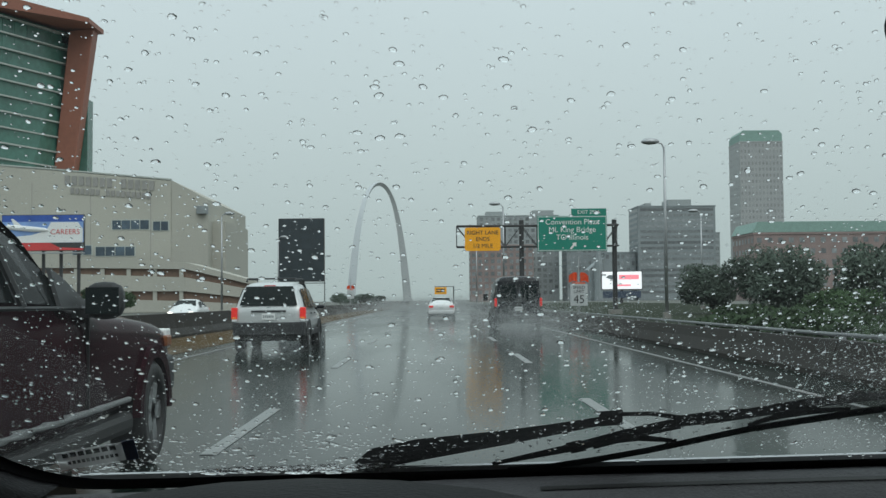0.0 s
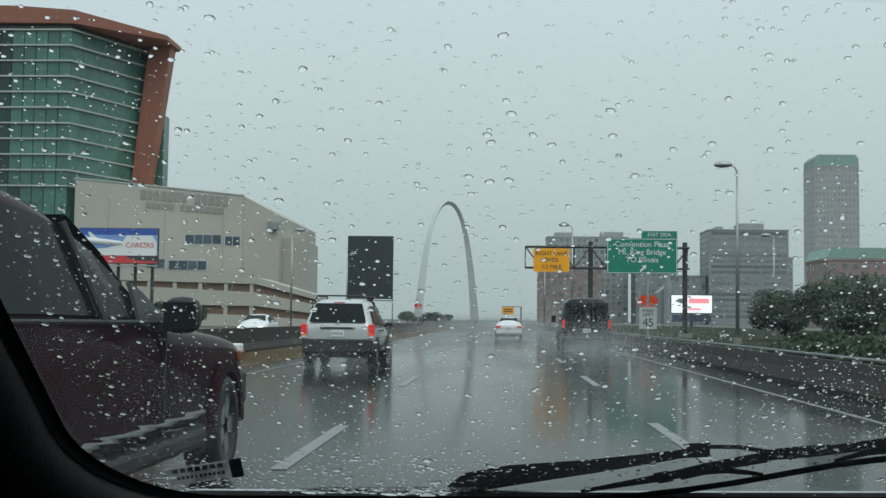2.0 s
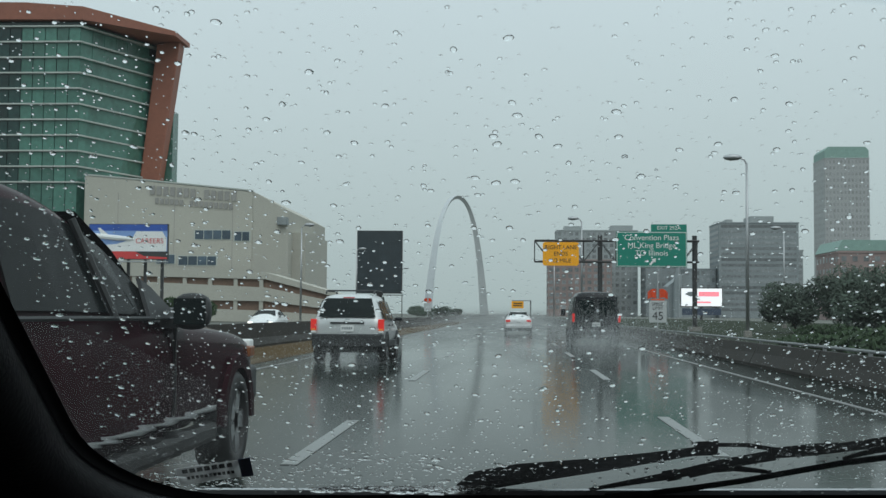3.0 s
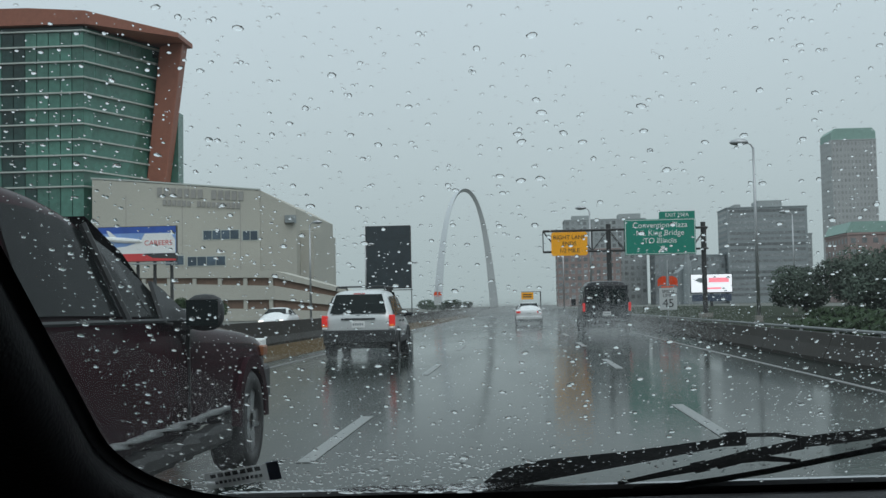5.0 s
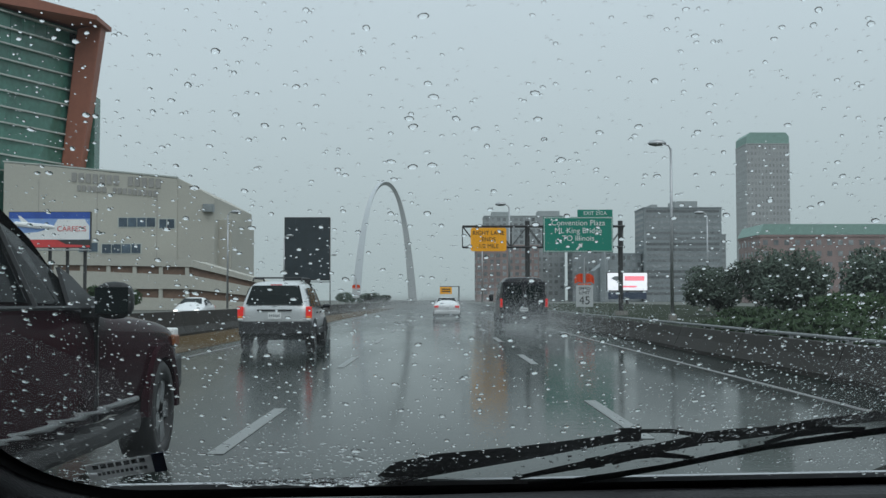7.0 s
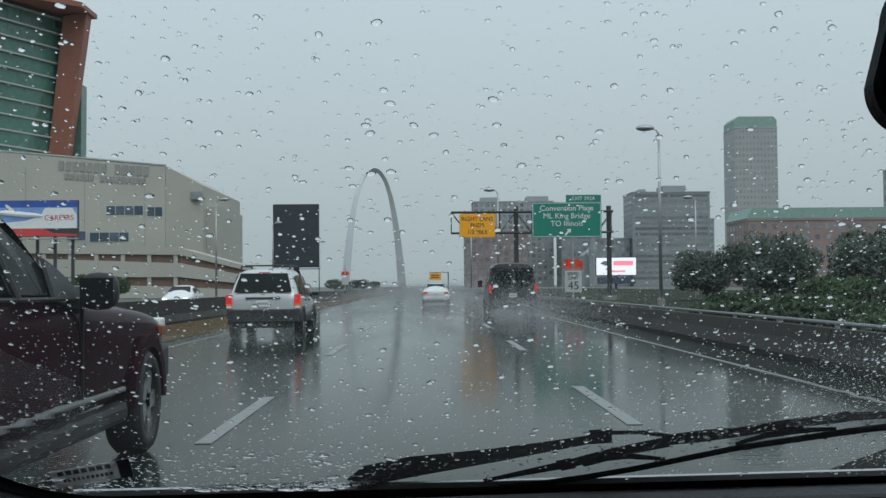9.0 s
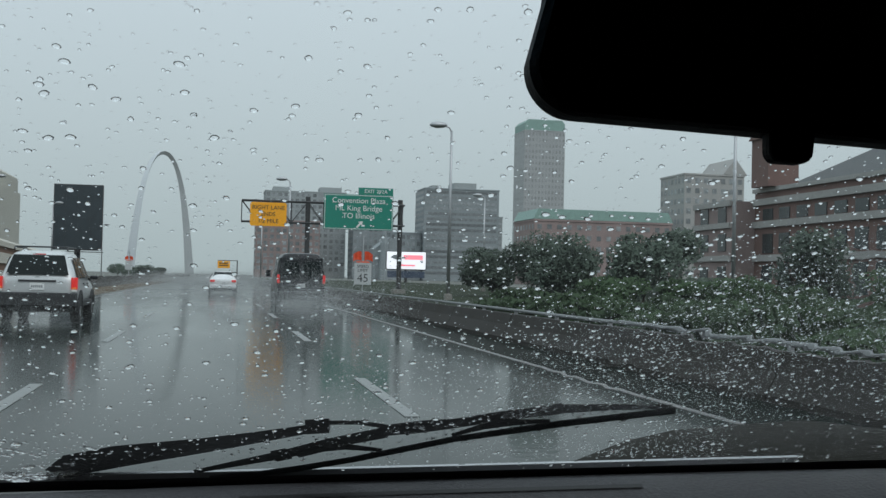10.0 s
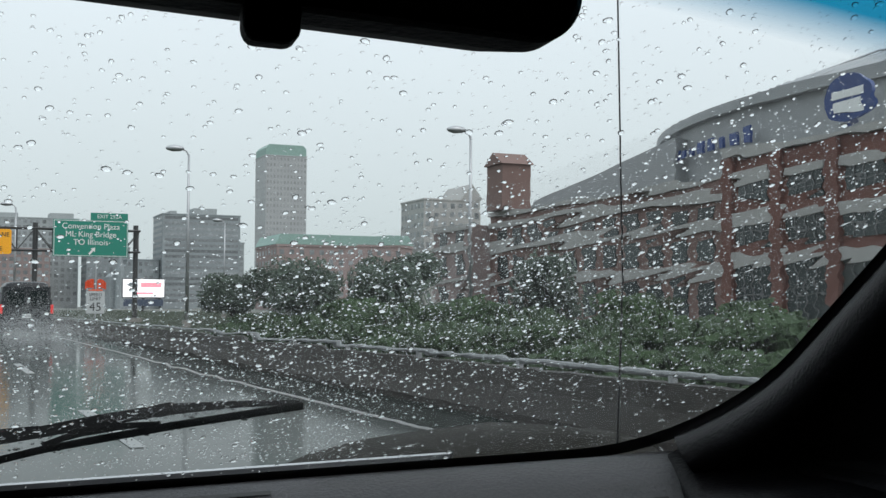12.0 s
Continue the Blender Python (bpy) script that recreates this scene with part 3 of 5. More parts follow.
def casino():
    t = thing("casino_building", (-49, 164, 0), "large cream rendered casino hall with few windows", "building")
    lift = lambda a, b, d: (a, d, b)
    part("hall", prism([(-12, 0), (-12, 20.7), (-5, 20.1), (12.5, 18.4), (12.5, 0)], lift, 40), M_CREAM, t, bevel=0.15)
    part("corner_wing", loft([[(12.52, 0.0, 0), (16.5, 6, 0), (16.5, 40, 0), (12.52, 40, 0)], [(12.52, 0.0, 18.4), (16.5, 6, 16.2), (16.5, 40, 16.2), (12.52, 40, 18.4)]]), M_CREAM, t)
    part("end_wing", box(16.52, 18.5, 9, 30, 0, 13.2), M_CREAM, t)
    part("coping", prism([(-12.1, 20.72), (-5, 20.12), (12.5, 18.42), (12.5, 18.62), (-5, 20.32), (-12.1, 20.92)], lambda a, b, d: (a, d - 0.08, b), 0.5), M_LEDGE, t, "pale metal roof edge")
    for x in (-7.0, 1.2, 9.6):
        part("wall_joint", box(x - 0.04, x + 0.04, -0.02, 0.1, 0, 18.2), M_LETTER, t, "fine joint in the render")
    for x0, x1, z, h, k in ((4.2, 9.4, 12.2, 1.25, 4), (9.9, 12.1, 12.0, 1.25, 2), (-1.3, 1.4, 8.7, 1.25, 2), (1.9, 7.4, 8.5, 1.25, 4)):
        part("window_surround", box(x0 - 0.12, x1 + 0.12, -0.04, 0.1, z - h / 2 - 0.12, z + h / 2 + 0.12), M_LEDGE, t)
        for i in range(k):
            a, w = x0 + (x1 - x0) * i / k, (x1 - x0) / k
            part("window", box(a + 0.06, a + w - 0.06, -0.09, 0.05, z - h / 2, z + h / 2), M_BLUEG, t)
    part("vent", box(15.2, 16.6, 3.9, 5.6, 14.0, 15.1), M_GREYD, t)
    for x0, x1, z, h, n, gap in ((-2.4, 10.4, 18.55, 1.3, 13, 7), (-1.6, 9.8, 17.1, 0.8, 16, 6)):
        for i in range(n):
            a, w = x0 + (x1 - x0) * i / n, (x1 - x0) / n
            if i == gap:
                continue
            zc = z - 0.075 * (a + 2.4)
            part("wall_letter_bar", box(a, a + w * 0.7, -0.14, -0.01, zc - h / 2, zc + h / 2), M_LETTER, t, "dull raised letter shape")
    # flat deck and ramps at its foot
    g = thing("parking_deck", (-48, 151.8, 0), "low parking deck with brown bands and pale parapets", "parking deck")
    for i, (z0, z1, m) in enumerate(((0.0, 1.6, M_CREAM), (1.6, 3.0, M_BAND), (3.0, 5.0, M_CREAM), (5.0, 6.2, M_BAND), (6.2, 7.2, M_CREAM))):
        part("deck_band", loft([[(-14 - i, 0.5 * (m is M_BAND), z0), (-14 - i, 10, z0), (-14 - i, 10, z1 + 0.8), (-14 - i, 0.5 * (m is M_BAND), z1 + 0.8)],
                                [(16, 0.5 * (m is M_BAND), z0 * 0.9), (16, 10, z0 * 0.9), (16, 10, z1 * 0.9), (16, 0.5 * (m is M_BAND), z1 * 0.9)],
                                [(27, 6 + 0.5 * (m is M_BAND), z0 * 0.45), (27, 14, z0 * 0.45), (27, 14, z1 * 0.45), (27, 6 + 0.5 * (m is M_BAND), z1 * 0.45)]]), m, g)
    for k in range(9):
        part("column", box(-12 + 3.4 * k, -11.5 + 3.4 * k, 0.1, 0.45, 0, 6.0 - 0.06 * k), M_CREAM, g)


casino()


def billboard():
    t = thing("billboard", (-33.2, 100, 0), "roadside billboard showing an airliner on blue sky", "billboard")
    part("panel", box(-3.5, 3.5, 0, 0.35, 5.75, 8.85), M_DSTEEL, t)
    part("picture_sky", box(-3.45, 3.45, -0.03, -0.004, 6.45, 8.8), M_SKYP, t, "printed blue sky with cloud")
    part("picture_top", box(-3.45, 3.45, -0.036, -0.0305, 8.25, 8.8), M_BLUE, t)
    part("picture_stripe", prism([(-3.45, 5.8), (3.45, 5.8), (3.45, 5.95), (1.4, 6.05), (0.6, 6.45), (-3.45, 6.45)], lambda a, b, d: (a, -0.04 + d, b), 0.03), M_REDP, t, "red printed band")
    part("picture_cloud", prism([(-3.4, 6.46), (3.4, 6.46), (3.4, 7.6), (3.0, 8.2), (0.7, 8.2), (0.3, 7.5), (-1.0, 7.1), (-3.4, 6.9)], lambda a, b, d: (a, -0.044 + d, b), 0.006), M_WHITE, t)
    part("picture_plane", tube([(-3.5, -0.05, 7.75), (-2.9, -0.05, 7.8), (-1.0, -0.05, 7.62), (0.2, -0.05, 7.55), (0.5, -0.05, 7.5)], [0.05, 0.22, 0.24, 0.16, 0.03], 8), M_WHITE, t, "white airliner silhouette")
    part("picture_wing", prism([(-2.4, 7.9), (-2.7, 8.5), (-2.5, 8.5), (-1.7, 7.85)], lambda a, b, d: (a, -0.06 + d, b), 0.015), M_WHITE, t)
    words("CAREERS", 0.62, (1.9, -0.055, 7.35), t, M_REDP)
    part("walkway", box(-3.7, 3.6, -0.9, -0.1, 5.5, 5.6), M_STEEL, t)
    for k in range(5):
        x = -3.0 + 1.5 * k
        part("post", box(x - 0.12, x + 0.12, 0.1, 0.32, 0, 5.74), M_DSTEEL, t)
    s = thing("blue_notice", (-38.2, 99, 0), "small blue notice board on two posts", "sign")
    part("board", box(-0.7, 0.7, 0, 0.06, 4.1, 5.5), M_BLUE, s)
    part("emblem", prism([(0.25 * math.cos(a * 0.5236), 5.0 + 0.25 * math.sin(a * 0.5236)) for a in range(12)], lambda a, b, d: (a, -0.02 + d, b), 0.015), M_WHITE, s)
    for k in range(2):
        part("text_bar", box(-0.5, 0.5, -0.02, -0.004, 4.35 + 0.2 * k, 4.45 + 0.2 * k), M_WHITE, s)
    for x in (-0.5, 0.5):
        part("post", box(x - 0.06, x + 0.06, 0.07, 0.19, 0, 4.6), M_DSTEEL, s)


billboard()


def display():
    t = thing("video_billboard", (-26.8, 240, 0), "tall dark unlit video billboard on a steel pole", "billboard")
    part("casing", box(-4.7, 4.7, 0, 1.2, 5.3, 18.3), M_DSTEEL, t, bevel=0.1)
    n, m = 4, 6
    me = None
    for i in range(n):
        for j in range(m):
            if me is None:
                ob = part("screen_module", box(0.02, 9.1 / n - 0.02, -0.05, -0.004, 0.02, 12.7 / m - 0.02), M_SCREEN, t)
                me = ob.data
            else:
                ob = part("screen_module", me, None, t)
            ob.location = (-4.55 + 9.1 / n * i, 0, 5.45 + 12.7 / m * j)
    part("pole", tube([(0, 0.6, 0), (0, 0.6, 5.4)], 0.6, 12), M_DSTEEL, t)
    part("catwalk", box(-5, 5, -1.0, 0, 4.9, 5.05), M_DSTEEL, t)
    g = thing("low_shed", (-41, 262, 0), "low flat-roofed roadside shed", "shed")
    part("wall", box(-9, 9, 0, 8, 0, 3.2), M_CONC_D, g)
    part("roof", box(-9.4, 9.4, -0.4, 8.4, 3.204, 3.5), M_GREYD, g)


display()


def gantry():
    t = thing("sign_gantry", (0, 95, 0), "dark steel truss gantry carrying overhead road signs", "sign gantry")
    x0, x1, z0, z1 = 2.0, 15.2, 5.55, 7.25
    for y in (0.0, 0.9):
        for z in (z0, z1):
            part("chord", tube([(x0, y, z), (x1, y, z)], 0.07, 8), M_DSTEEL, t)
        n = 10
        for k in range(n):
            a, b = x0 + (x1 - x0) * k / n, x0 + (x1 - x0) * (k + 1) / n
            part("brace", tube([(a, y, z0 if k % 2 else z1), (b, y, z1 if k % 2 else z0)], 0.035, 6), M_DSTEEL, t)
            part("strut", tube([(a, y, z0), (a, y, z1)], 0.035, 6), M_DSTEEL, t)
    part("strut", tube([(x1, 0, z0), (x1, 0.9, z0), (x1, 0.9, z1), (x1, 0, z1)], 0.035, 6), M_DSTEEL, t)
    for x in (7.3, 14.9):
        part("column", tube([(x, 0.45, 0), (x, 0.45, 7.7)], 0.2, 12), M_DSTEEL, t)
        part("base", box(x - 0.5, x + 0.5, -0.1, 1.0, 0, 0.35), M_CONC, t)
    y = thing("lane_sign", (4.1, 94.8, 6.15), "amber overhead sign warning of a lane ending", "road sign")
    part("panel", prism([(-1.45 + 0.12, -0.95), (1.33, -0.95), (1.45, -0.83), (1.45, 0.83), (1.33, 0.95), (-1.33, 0.95), (-1.45, 0.83), (-1.45, -0.83)], lambda a, b, d: (a, d, b), 0.08), M_SIGNY, y)
    for s, z in (("RIGHT LANE", 0.52), ("ENDS", 0.0), ("1/2 MILE", -0.55)):
        words(s, 0.46, (0, -0.012, z), y, M_BLACK)
    for x in (-1.0, 1.0):
        part("bracket", box(x - 0.05, x + 0.05, 0.09, 0.2, -0.9, 1.2), M_DSTEEL, y)
    g = thing("exit_sign", (11.38, 94.8, 6.55), "green overhead exit sign with white lettering", "road sign")
    part("panel", box(-2.83, 2.83, 0, 0.08, -1.43, 1.43), M_SIGNG, g, bevel=0.02)
    part("tab", box(-0.05, 2.8, 0, 0.08, 1.44, 2.02), M_SIGNG, g, "green exit number tab")
    for a, b, c, d in ((-2.78, 2.78, -1.38, -1.34), (-2.78, 2.78, 1.34, 1.38), (-2.78, -2.74, -1.34, 1.34), (2.74, 2.78, -1.34, 1.34)):
        part("border", box(a, b, -0.008, -0.001, c, d), M_WHITE, g)
    for s, z, w in (("Convention Plaza", 0.93, 0.62), ("ML King Bridge", 0.3, 0.62), ("TO Illinois", -0.32, 0.62)):
        words(s, w, (0, -0.012, z), g, M_WHITE)
    words("EXIT 292A", 0.42, (1.38, -0.012, 1.72), g, M_WHITE)
    part("arrow", prism([(-0.2, -1.2), (-0.08, -1.3), (0.2, -0.98), (0.3, -1.08), (0.34, -0.72), (-0.02, -0.78), (0.08, -0.88)], lambda a, b, d: (a, -0.012 + d, b), 0.011), M_WHITE, g)
    for x in (-2.0, 0, 2.0):
        part("bracket", box(x - 0.05, x + 0.05, 0.09, 0.2, -1.3, 1.3), M_DSTEEL, g)


gantry()


def street_lamp():
    """Cobra-head lamp, its arm reaching to -x."""
    t = thing("street_lamp", (14.4, 72, 0), "tall grey steel cobra-head street lamp", "street lamp", "street lamps")
    part("pole", tube([(0, 0, 0.3), (0, 0, 6), (0, 0, 10.6)], [0.12, 0.095, 0.07], 10), M_STEEL, t, smooth=True)
    part("arm", tube([(0, 0, 10.5), (-0.15, 0, 10.8), (-0.5, 0, 10.9)], [0.06, 0.05, 0.045], 8), M_STEEL, t)
    rings = [[(a, b * wd, 10.92 + c * hg) for b, c in ((-1, 0), (-0.6, 0.8), (0.6, 0.8), (1, 0), (0.5, -0.7), (-0.5, -0.7))]
             for a, wd, hg in ((-0.3, 0.07, 0.07), (-0.5, 0.2, 0.2), (-0.95, 0.27, 0.26), (-1.3, 0.18, 0.16), (-1.42, 0.05, 0.04))]
    part("lamp_head", loft(rings), M_STEEL, t, "flattened lamp head", smooth=True)
    part("base", box(-0.22, 0.22, -0.22, 0.22, -0.04, 0.35), M_CONC, t, bevel=0.03)
    return t


LAMP = street_lamp()
for x, y, turn in ((7.2, 118, 0), (7.2, 190, 0), (27, 58, 0), (30, 130, 0), (-23, 128, 180), (-23, 175, 180), (-23, 250, 180)):
    copy_thing(LAMP, pose(x, y, 0, 0, 0, turn))


def lit_display():
    t = thing("lit_billboard", (53.5, 330, 0), "small lit white video billboard with red print", "billboard")
    part("casing", box(-5.8, 5.8, 0, 0.8, 3.6, 9.0), M_DSTEEL, t)
    part("screen", box(-5.6, 5.6, -0.06, -0.004, 3.9, 8.8), M_LEDW, t, "lit white screen")
    part("screen_text", box(-0.8, 4.8, -0.08, -0.061, 6.6, 7.9), M_LEDR, t, "red line of print")
    part("screen_text", box(-2.4, 2.6, -0.08, -0.061, 4.7, 5.2), M_LEDR, t)
    part("emblem", prism([(-4.6, 7.2), (-3.6, 7.9), (-2.2, 7.9), (-1.4, 7.0), (-3.0, 6.5)], lambda a, b, d: (a, -0.08 + d, b), 0.018), M_GREYD, t)
    part("lower_board", box(-5.4, 5.4, 0, 0.5, 1.4, 3.3), M_NOTICE, t, "dull blue lower board")
    part("pole", tube([(0, 0.6, -0.05), (0, 0.6, 3.7)], 0.45, 10), M_DSTEEL, t)


lit_display()


def work_sign(x, y, z, s, limit):
    t = thing("speed_sign", (x, y, z), "white speed limit sign below two orange warning flags", "road sign", "road work signs")
    part("post", tube([(0, 0.06, 0), (0, 0.06, 3.4 * s)], 0.04, 8), M_STEEL, t)
    part("panel", box(-0.46 * s, 0.46 * s, 0, 0.03, 0.75 * s, 1.9 * s), M_WSIGN, t, bevel=0.01)
    if limit:
        words("SPEED", 0.24 * s, (0, -0.01, 1.72 * s), t, M_BLACK)
        words("LIMIT", 0.24 * s, (0, -0.01, 1.5 * s), t, M_BLACK)
        words("45", 0.62 * s, (0, -0.01, 1.08 * s), t, M_BLACK)
    for k, lean in ((0, -0.55), (1, 0.55)):
        bm = bmesh.new()
        g = [[bm.verts.new((lean * s * (0.15 + 0.8 * i / 4), 0.03 + 0.05 * math.sin(2.2 * i + k), (2.02 + (0.5 - 0.03 * i) * j - 0.02 * i * i + 0.07 * i) * s)) for i in range(5)] for j in range(2)]
        for i in range(4):
            bm.faces.new((g[0][i], g[0][i + 1], g[1][i + 1], g[1][i]))
        bmesh.ops.solidify(bm, geom=bm.faces, thickness=0.012)
        part("flag", bm, M_ORANGE, t, "drooping orange cloth flag")
    part("flag_holder", box(-0.35 * s, 0.35 * s, -0.01, 0.05, 1.93 * s, 2.0 * s), M_ORANGE, t)


work_sign(9.0, 72, -0.05, 1.15, True)
work_sign(-9.3, 133, 0.86, 0.85, False)


def far_sign():
    t = thing("lane_sign", (3.2, 430, 0), "far amber road sign on a dark cantilever post", "road sign")
    part("panel", box(-2.4, 2.0, 0, 0.1, 3.4, 6.0), M_SIGNY, t)
    for z in (4.2, 5.0):
        part("text_bar", box(-1.8, 1.4, -0.03, -0.004, z, z + 0.4), M_BLACK, t)
    part("column", tube([(4.6, 0.3, 0), (4.6, 0.3, 6.3)], 0.22, 10), M_DSTEEL, t)
    part("beam", tube([(4.6, 0.3, 6.2), (-2.4, 0.3, 6.2)], 0.12, 8), M_DSTEEL, t)


far_sign()


def arena():
    """Round metal-roofed hall behind a brick front with pale stone bands and towers."""
    t = thing("arena", (146, 90, 0), "round sports arena with brick front and grey metal roof", "arena")
    R0 = 70.0
    rings = []
    for z, r in ((0, R0), (21.6, R0), (21.62, R0 + 0.8), (22.8, R0 + 0.8), (22.81, R0 - 1), (25.5, R0 * 0.9), (29.0, R0 * 0.75), (32.5, R0 * 0.55), (35, R0 * 0.3), (36, 0.5)):
        rings.append([(r * math.cos(a * math.pi / 48), r * math.sin(a * math.pi / 48), z) for a in range(96)])
    part("drum", loft(rings), M_DOME, t, "grey metal drum and roof")
    rib = None
    for a in range(24, 72, 2):
        q = a * math.pi / 48
        ob = part("roof_rib", tube([(R0 * 0.98 * math.cos(q), R0 * 0.98 * math.sin(q), 23.2), (R0 * 0.75 * math.cos(q), R0 * 0.75 * math.sin(q), 29.2), (R0 * 0.3 * math.cos(q), R0 * 0.3 * math.sin(q), 35.2)], 0.12, 5), M_DOME, t)
    f = thing("brick_hall", (64, 0, 0), "red-brick arena front with pale stone bands and tall windows", "building")
    part("corner_block", box(0, 32, 64, 84, 0, 14.4), M_BRICK, f, bevel=0.1)
    part("coping", box(-0.4, 32.4, 63.6, 84.4, 14.404, 15.0), M_GREYL, f)
    part("middle_block", box(3, 20, 84.02, 138, 0, 13.0), M_BRICKG, f)
    part("coping", box(2.6, 20, 84.42, 138, 13.004, 13.5), M_GREYL, f)
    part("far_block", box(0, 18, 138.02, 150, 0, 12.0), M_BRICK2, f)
    for y0, y1, h in ((131.5, 136.0, 19.4),):
        part("stair_tower", box(1.5, 5.5, y0, y1, 13.51, h), M_BRICKG, f)
        part("tower_cap", prism([(y0 - 0.4, h + 0.004), ((y0 + y1) / 2, h + 1.6), (y1 + 0.4, h + 0.004)], lambda a, b, d: (1.2 + d, a, b), 4.6), M_BRICKG, f)
    part("side_wing", loft([[(14, 112, 0), (30, 112, 0), (30, 150, 0), (14, 150, 0)], [(14, 112, 20.6), (30, 112, 22), (30, 150, 19), (14, 150, 15.5)]]), M_DOME, f, "grey metal-clad side wing")
    # the end wall turned to the traffic
    for x in (4, 11, 18, 25):
        for z, h in ((2.6, 4.6), (7.6, 1.9), (11.2, 1.7)):
            win = part("window", box(x - 2.2, x + 2.2, 63.9, 64.3, z - h / 2, z + h / 2), M_ARG, f)
            part("window_head", box(x - 2.6, x + 2.6, 63.66, 63.99, z + h / 2 + 0.03, z + h / 2 + 0.95), M_GREYL, f, "pale stone window head")
            for m in (-1.1, 0.0, 1.1):
                part("mullion", box(x + m - 0.06, x + m + 0.06, 63.83, 63.895, z - h / 2, z + h / 2), M_MULL, win)
    for z in (4.4, 8.6, 11.4):
        part("stone_band", box(2.6, 2.98, 84.5, 137.9, z, z + 0.8), M_GREYL, f)
        part("stone_band", box(-0.35, -0.02, 138.3, 149.8, z, z + 0.7), M_GREYL, f)
    # flank of the corner block: wide glazed bays between brick piers, under stone heads
    for y in (67.5, 74, 80.6):
        for z, h, w in ((2.6, 4.6, 2.3), (7.6, 1.9, 2.3), (11.2, 1.7, 2.0)):
            win = part("window", box(-0.10, 0.3, y - w, y + w, z - h / 2, z + h / 2), M_ARG, f)
            part("window_head", box(-0.34, -0.01, y - w - 0.35, y + w + 0.35, z + h / 2 + 0.03, z + h / 2 + 0.95), M_GREYL, f, "pale stone window head")
            for m in (-0.5, 0.0, 0.5):
                part("mullion", box(-0.17, -0.105, y + m * w - 0.06, y + m * w + 0.06, z - h / 2, z + h / 2), M_MULL, win)
            part("transom", box(-0.16, -0.106, y - w, y + w, z - 0.05, z + 0.05), M_MULL, win)
    for y in (64.1, 70.7, 77.3, 83.8):
        part("pier", box(-0.45, -0.02, y - 0.7, y + 0.7, 0, 14.3), M_BRICK, f, bevel=0.05)
    for k in range(12):
        y = 87 + 4.3 * k
        for z, h in ((2.2, 3.4), (6.6, 2.4), (10.2, 1.4)):
            part("window", box(2.88, 3.2, y - 1.3, y + 1.3, z - h / 2, z + h / 2), M_ARG, f)
    for k in range(2):
        y = 141 + 5.5 * k
        for z in (2.6, 6.8, 10.2):
            part("window", box(-0.12, 0.2, y - 1.2, y + 1.2, z - 1.1, z + 1.1), M_ARG, f)
    # blue sign on the drum and blue oval on the coping
    s = thing("oval_sign", (63.8, 69.0, 15.0), "dark blue oval sign with white bars", "sign")
    ov = [(2.6 * math.cos(a * math.pi / 12), 2.2 + 1.9 * math.sin(a * math.pi / 12)) for a in range(24)]
    part("plate", prism(ov, lambda a, b, d: (d, a, b), 0.4), M_NAVY, s)
    for z, w in ((2.6, 1.7), (1.7, 1.5)):
        part("letter_bar", box(-0.05, -0.004, -w, w, z - 0.3, z + 0.3), M_WHITE, s)
    b = thing("name_sign", (0, 0, 0), "row of blue letter shapes on the arena drum", "sign")
    for k in range(12):
        q = math.pi - 0.30 + 0.035 * k - 0.16
        c, d = 146 + 71.0 * math.cos(q), 90 + 71.0 * math.sin(q)
        w, h = (0.5, 0.75, 0.6, 0.4, 0.7, 0.55)[k % 6], (1.5, 1.15, 1.15, 1.5)[k % 4]
        bm = box(-0.15, 0.15, -w, w, 17.8, 17.8 + h)
        ob = part("letter_bar", bm, M_NAVY, b)
        ob.matrix_local = pose(c, d, 0, 0, 0, math.degrees(q))


arena()


def crown_mesh(r, h, n, rng, leaf, z0):
    """Loose leaf clumps filling an uneven crown."""
    vs, fs = [], []
    lobes = [(Vector((rng.uniform(-0.55, 0.55) * r, rng.uniform(-0.55, 0.55) * r, z0 + rng.uniform(0.25, 0.85) * h)), rng.uniform(0.35, 0.62)) for _ in range(9)]
    for _ in range(n):
        c, s = rng.choice(lobes)
        d = Vector((rng.gauss(0, 1), rng.gauss(0, 1), rng.gauss(0, 1))).normalized() * (rng.random() ** 0.4) * s
        p = c + Vector((d.x * r, d.y * r, d.z * h * 0.6))
        if p.z < z0 * 0.6:
            p.z = z0 * 0.6
        a = Vector((rng.gauss(0, 1), rng.gauss(0, 1), rng.gauss(0, 1))).normalized()
        b = a.orthogonal().normalized()
        l = leaf * rng.uniform(0.6, 1.4)
        k = len(vs)
        vs += [p - a * l, p + b * l * 0.5, p + a * l, p - b * l * 0.5]
        fs.append((k, k + 1, k + 2, k + 3))
    me = bpy.data.meshes.new("crown")
    me.from_pydata(vs, [], fs)
    return me


def tree(x, y, r, h, rng, dark, trunk=0.35, name="tree"):
    t = thing(name, (x, y, -0.03), "dark green leafy tree on the verge" if name == "tree" else "low green bush growing on the verge", name, "verge planting")
    z0 = h * trunk
    part("trunk", tube([(0, 0, 0), (0.05, 0.03, z0), (0.1 * r, 0, h * 0.7)], [0.05 * h * 0.5 + 0.03, 0.03 * h * 0.5 + 0.02, 0.01], 7), M_BARK, t)
    for k in range(4):
        q = 1.57 * k + rng.random()
        part("limb", tube([(0.04, 0, z0), (0.6 * r * math.cos(q), 0.6 * r * math.sin(q), h * 0.65)], [0.02 * h * 0.5 + 0.012, 0.008], 5), M_BARK, t)
    me = crown_mesh(r, h - z0, int(1800 + 1100 * r), rng, 0.055 + 0.036 * r, z0)
    # dark picks the paler leaves that carry painted haze
    me.materials.append(M_LEAFHAZE if dark else M_LEAF)
    part("crown", me, None, t)


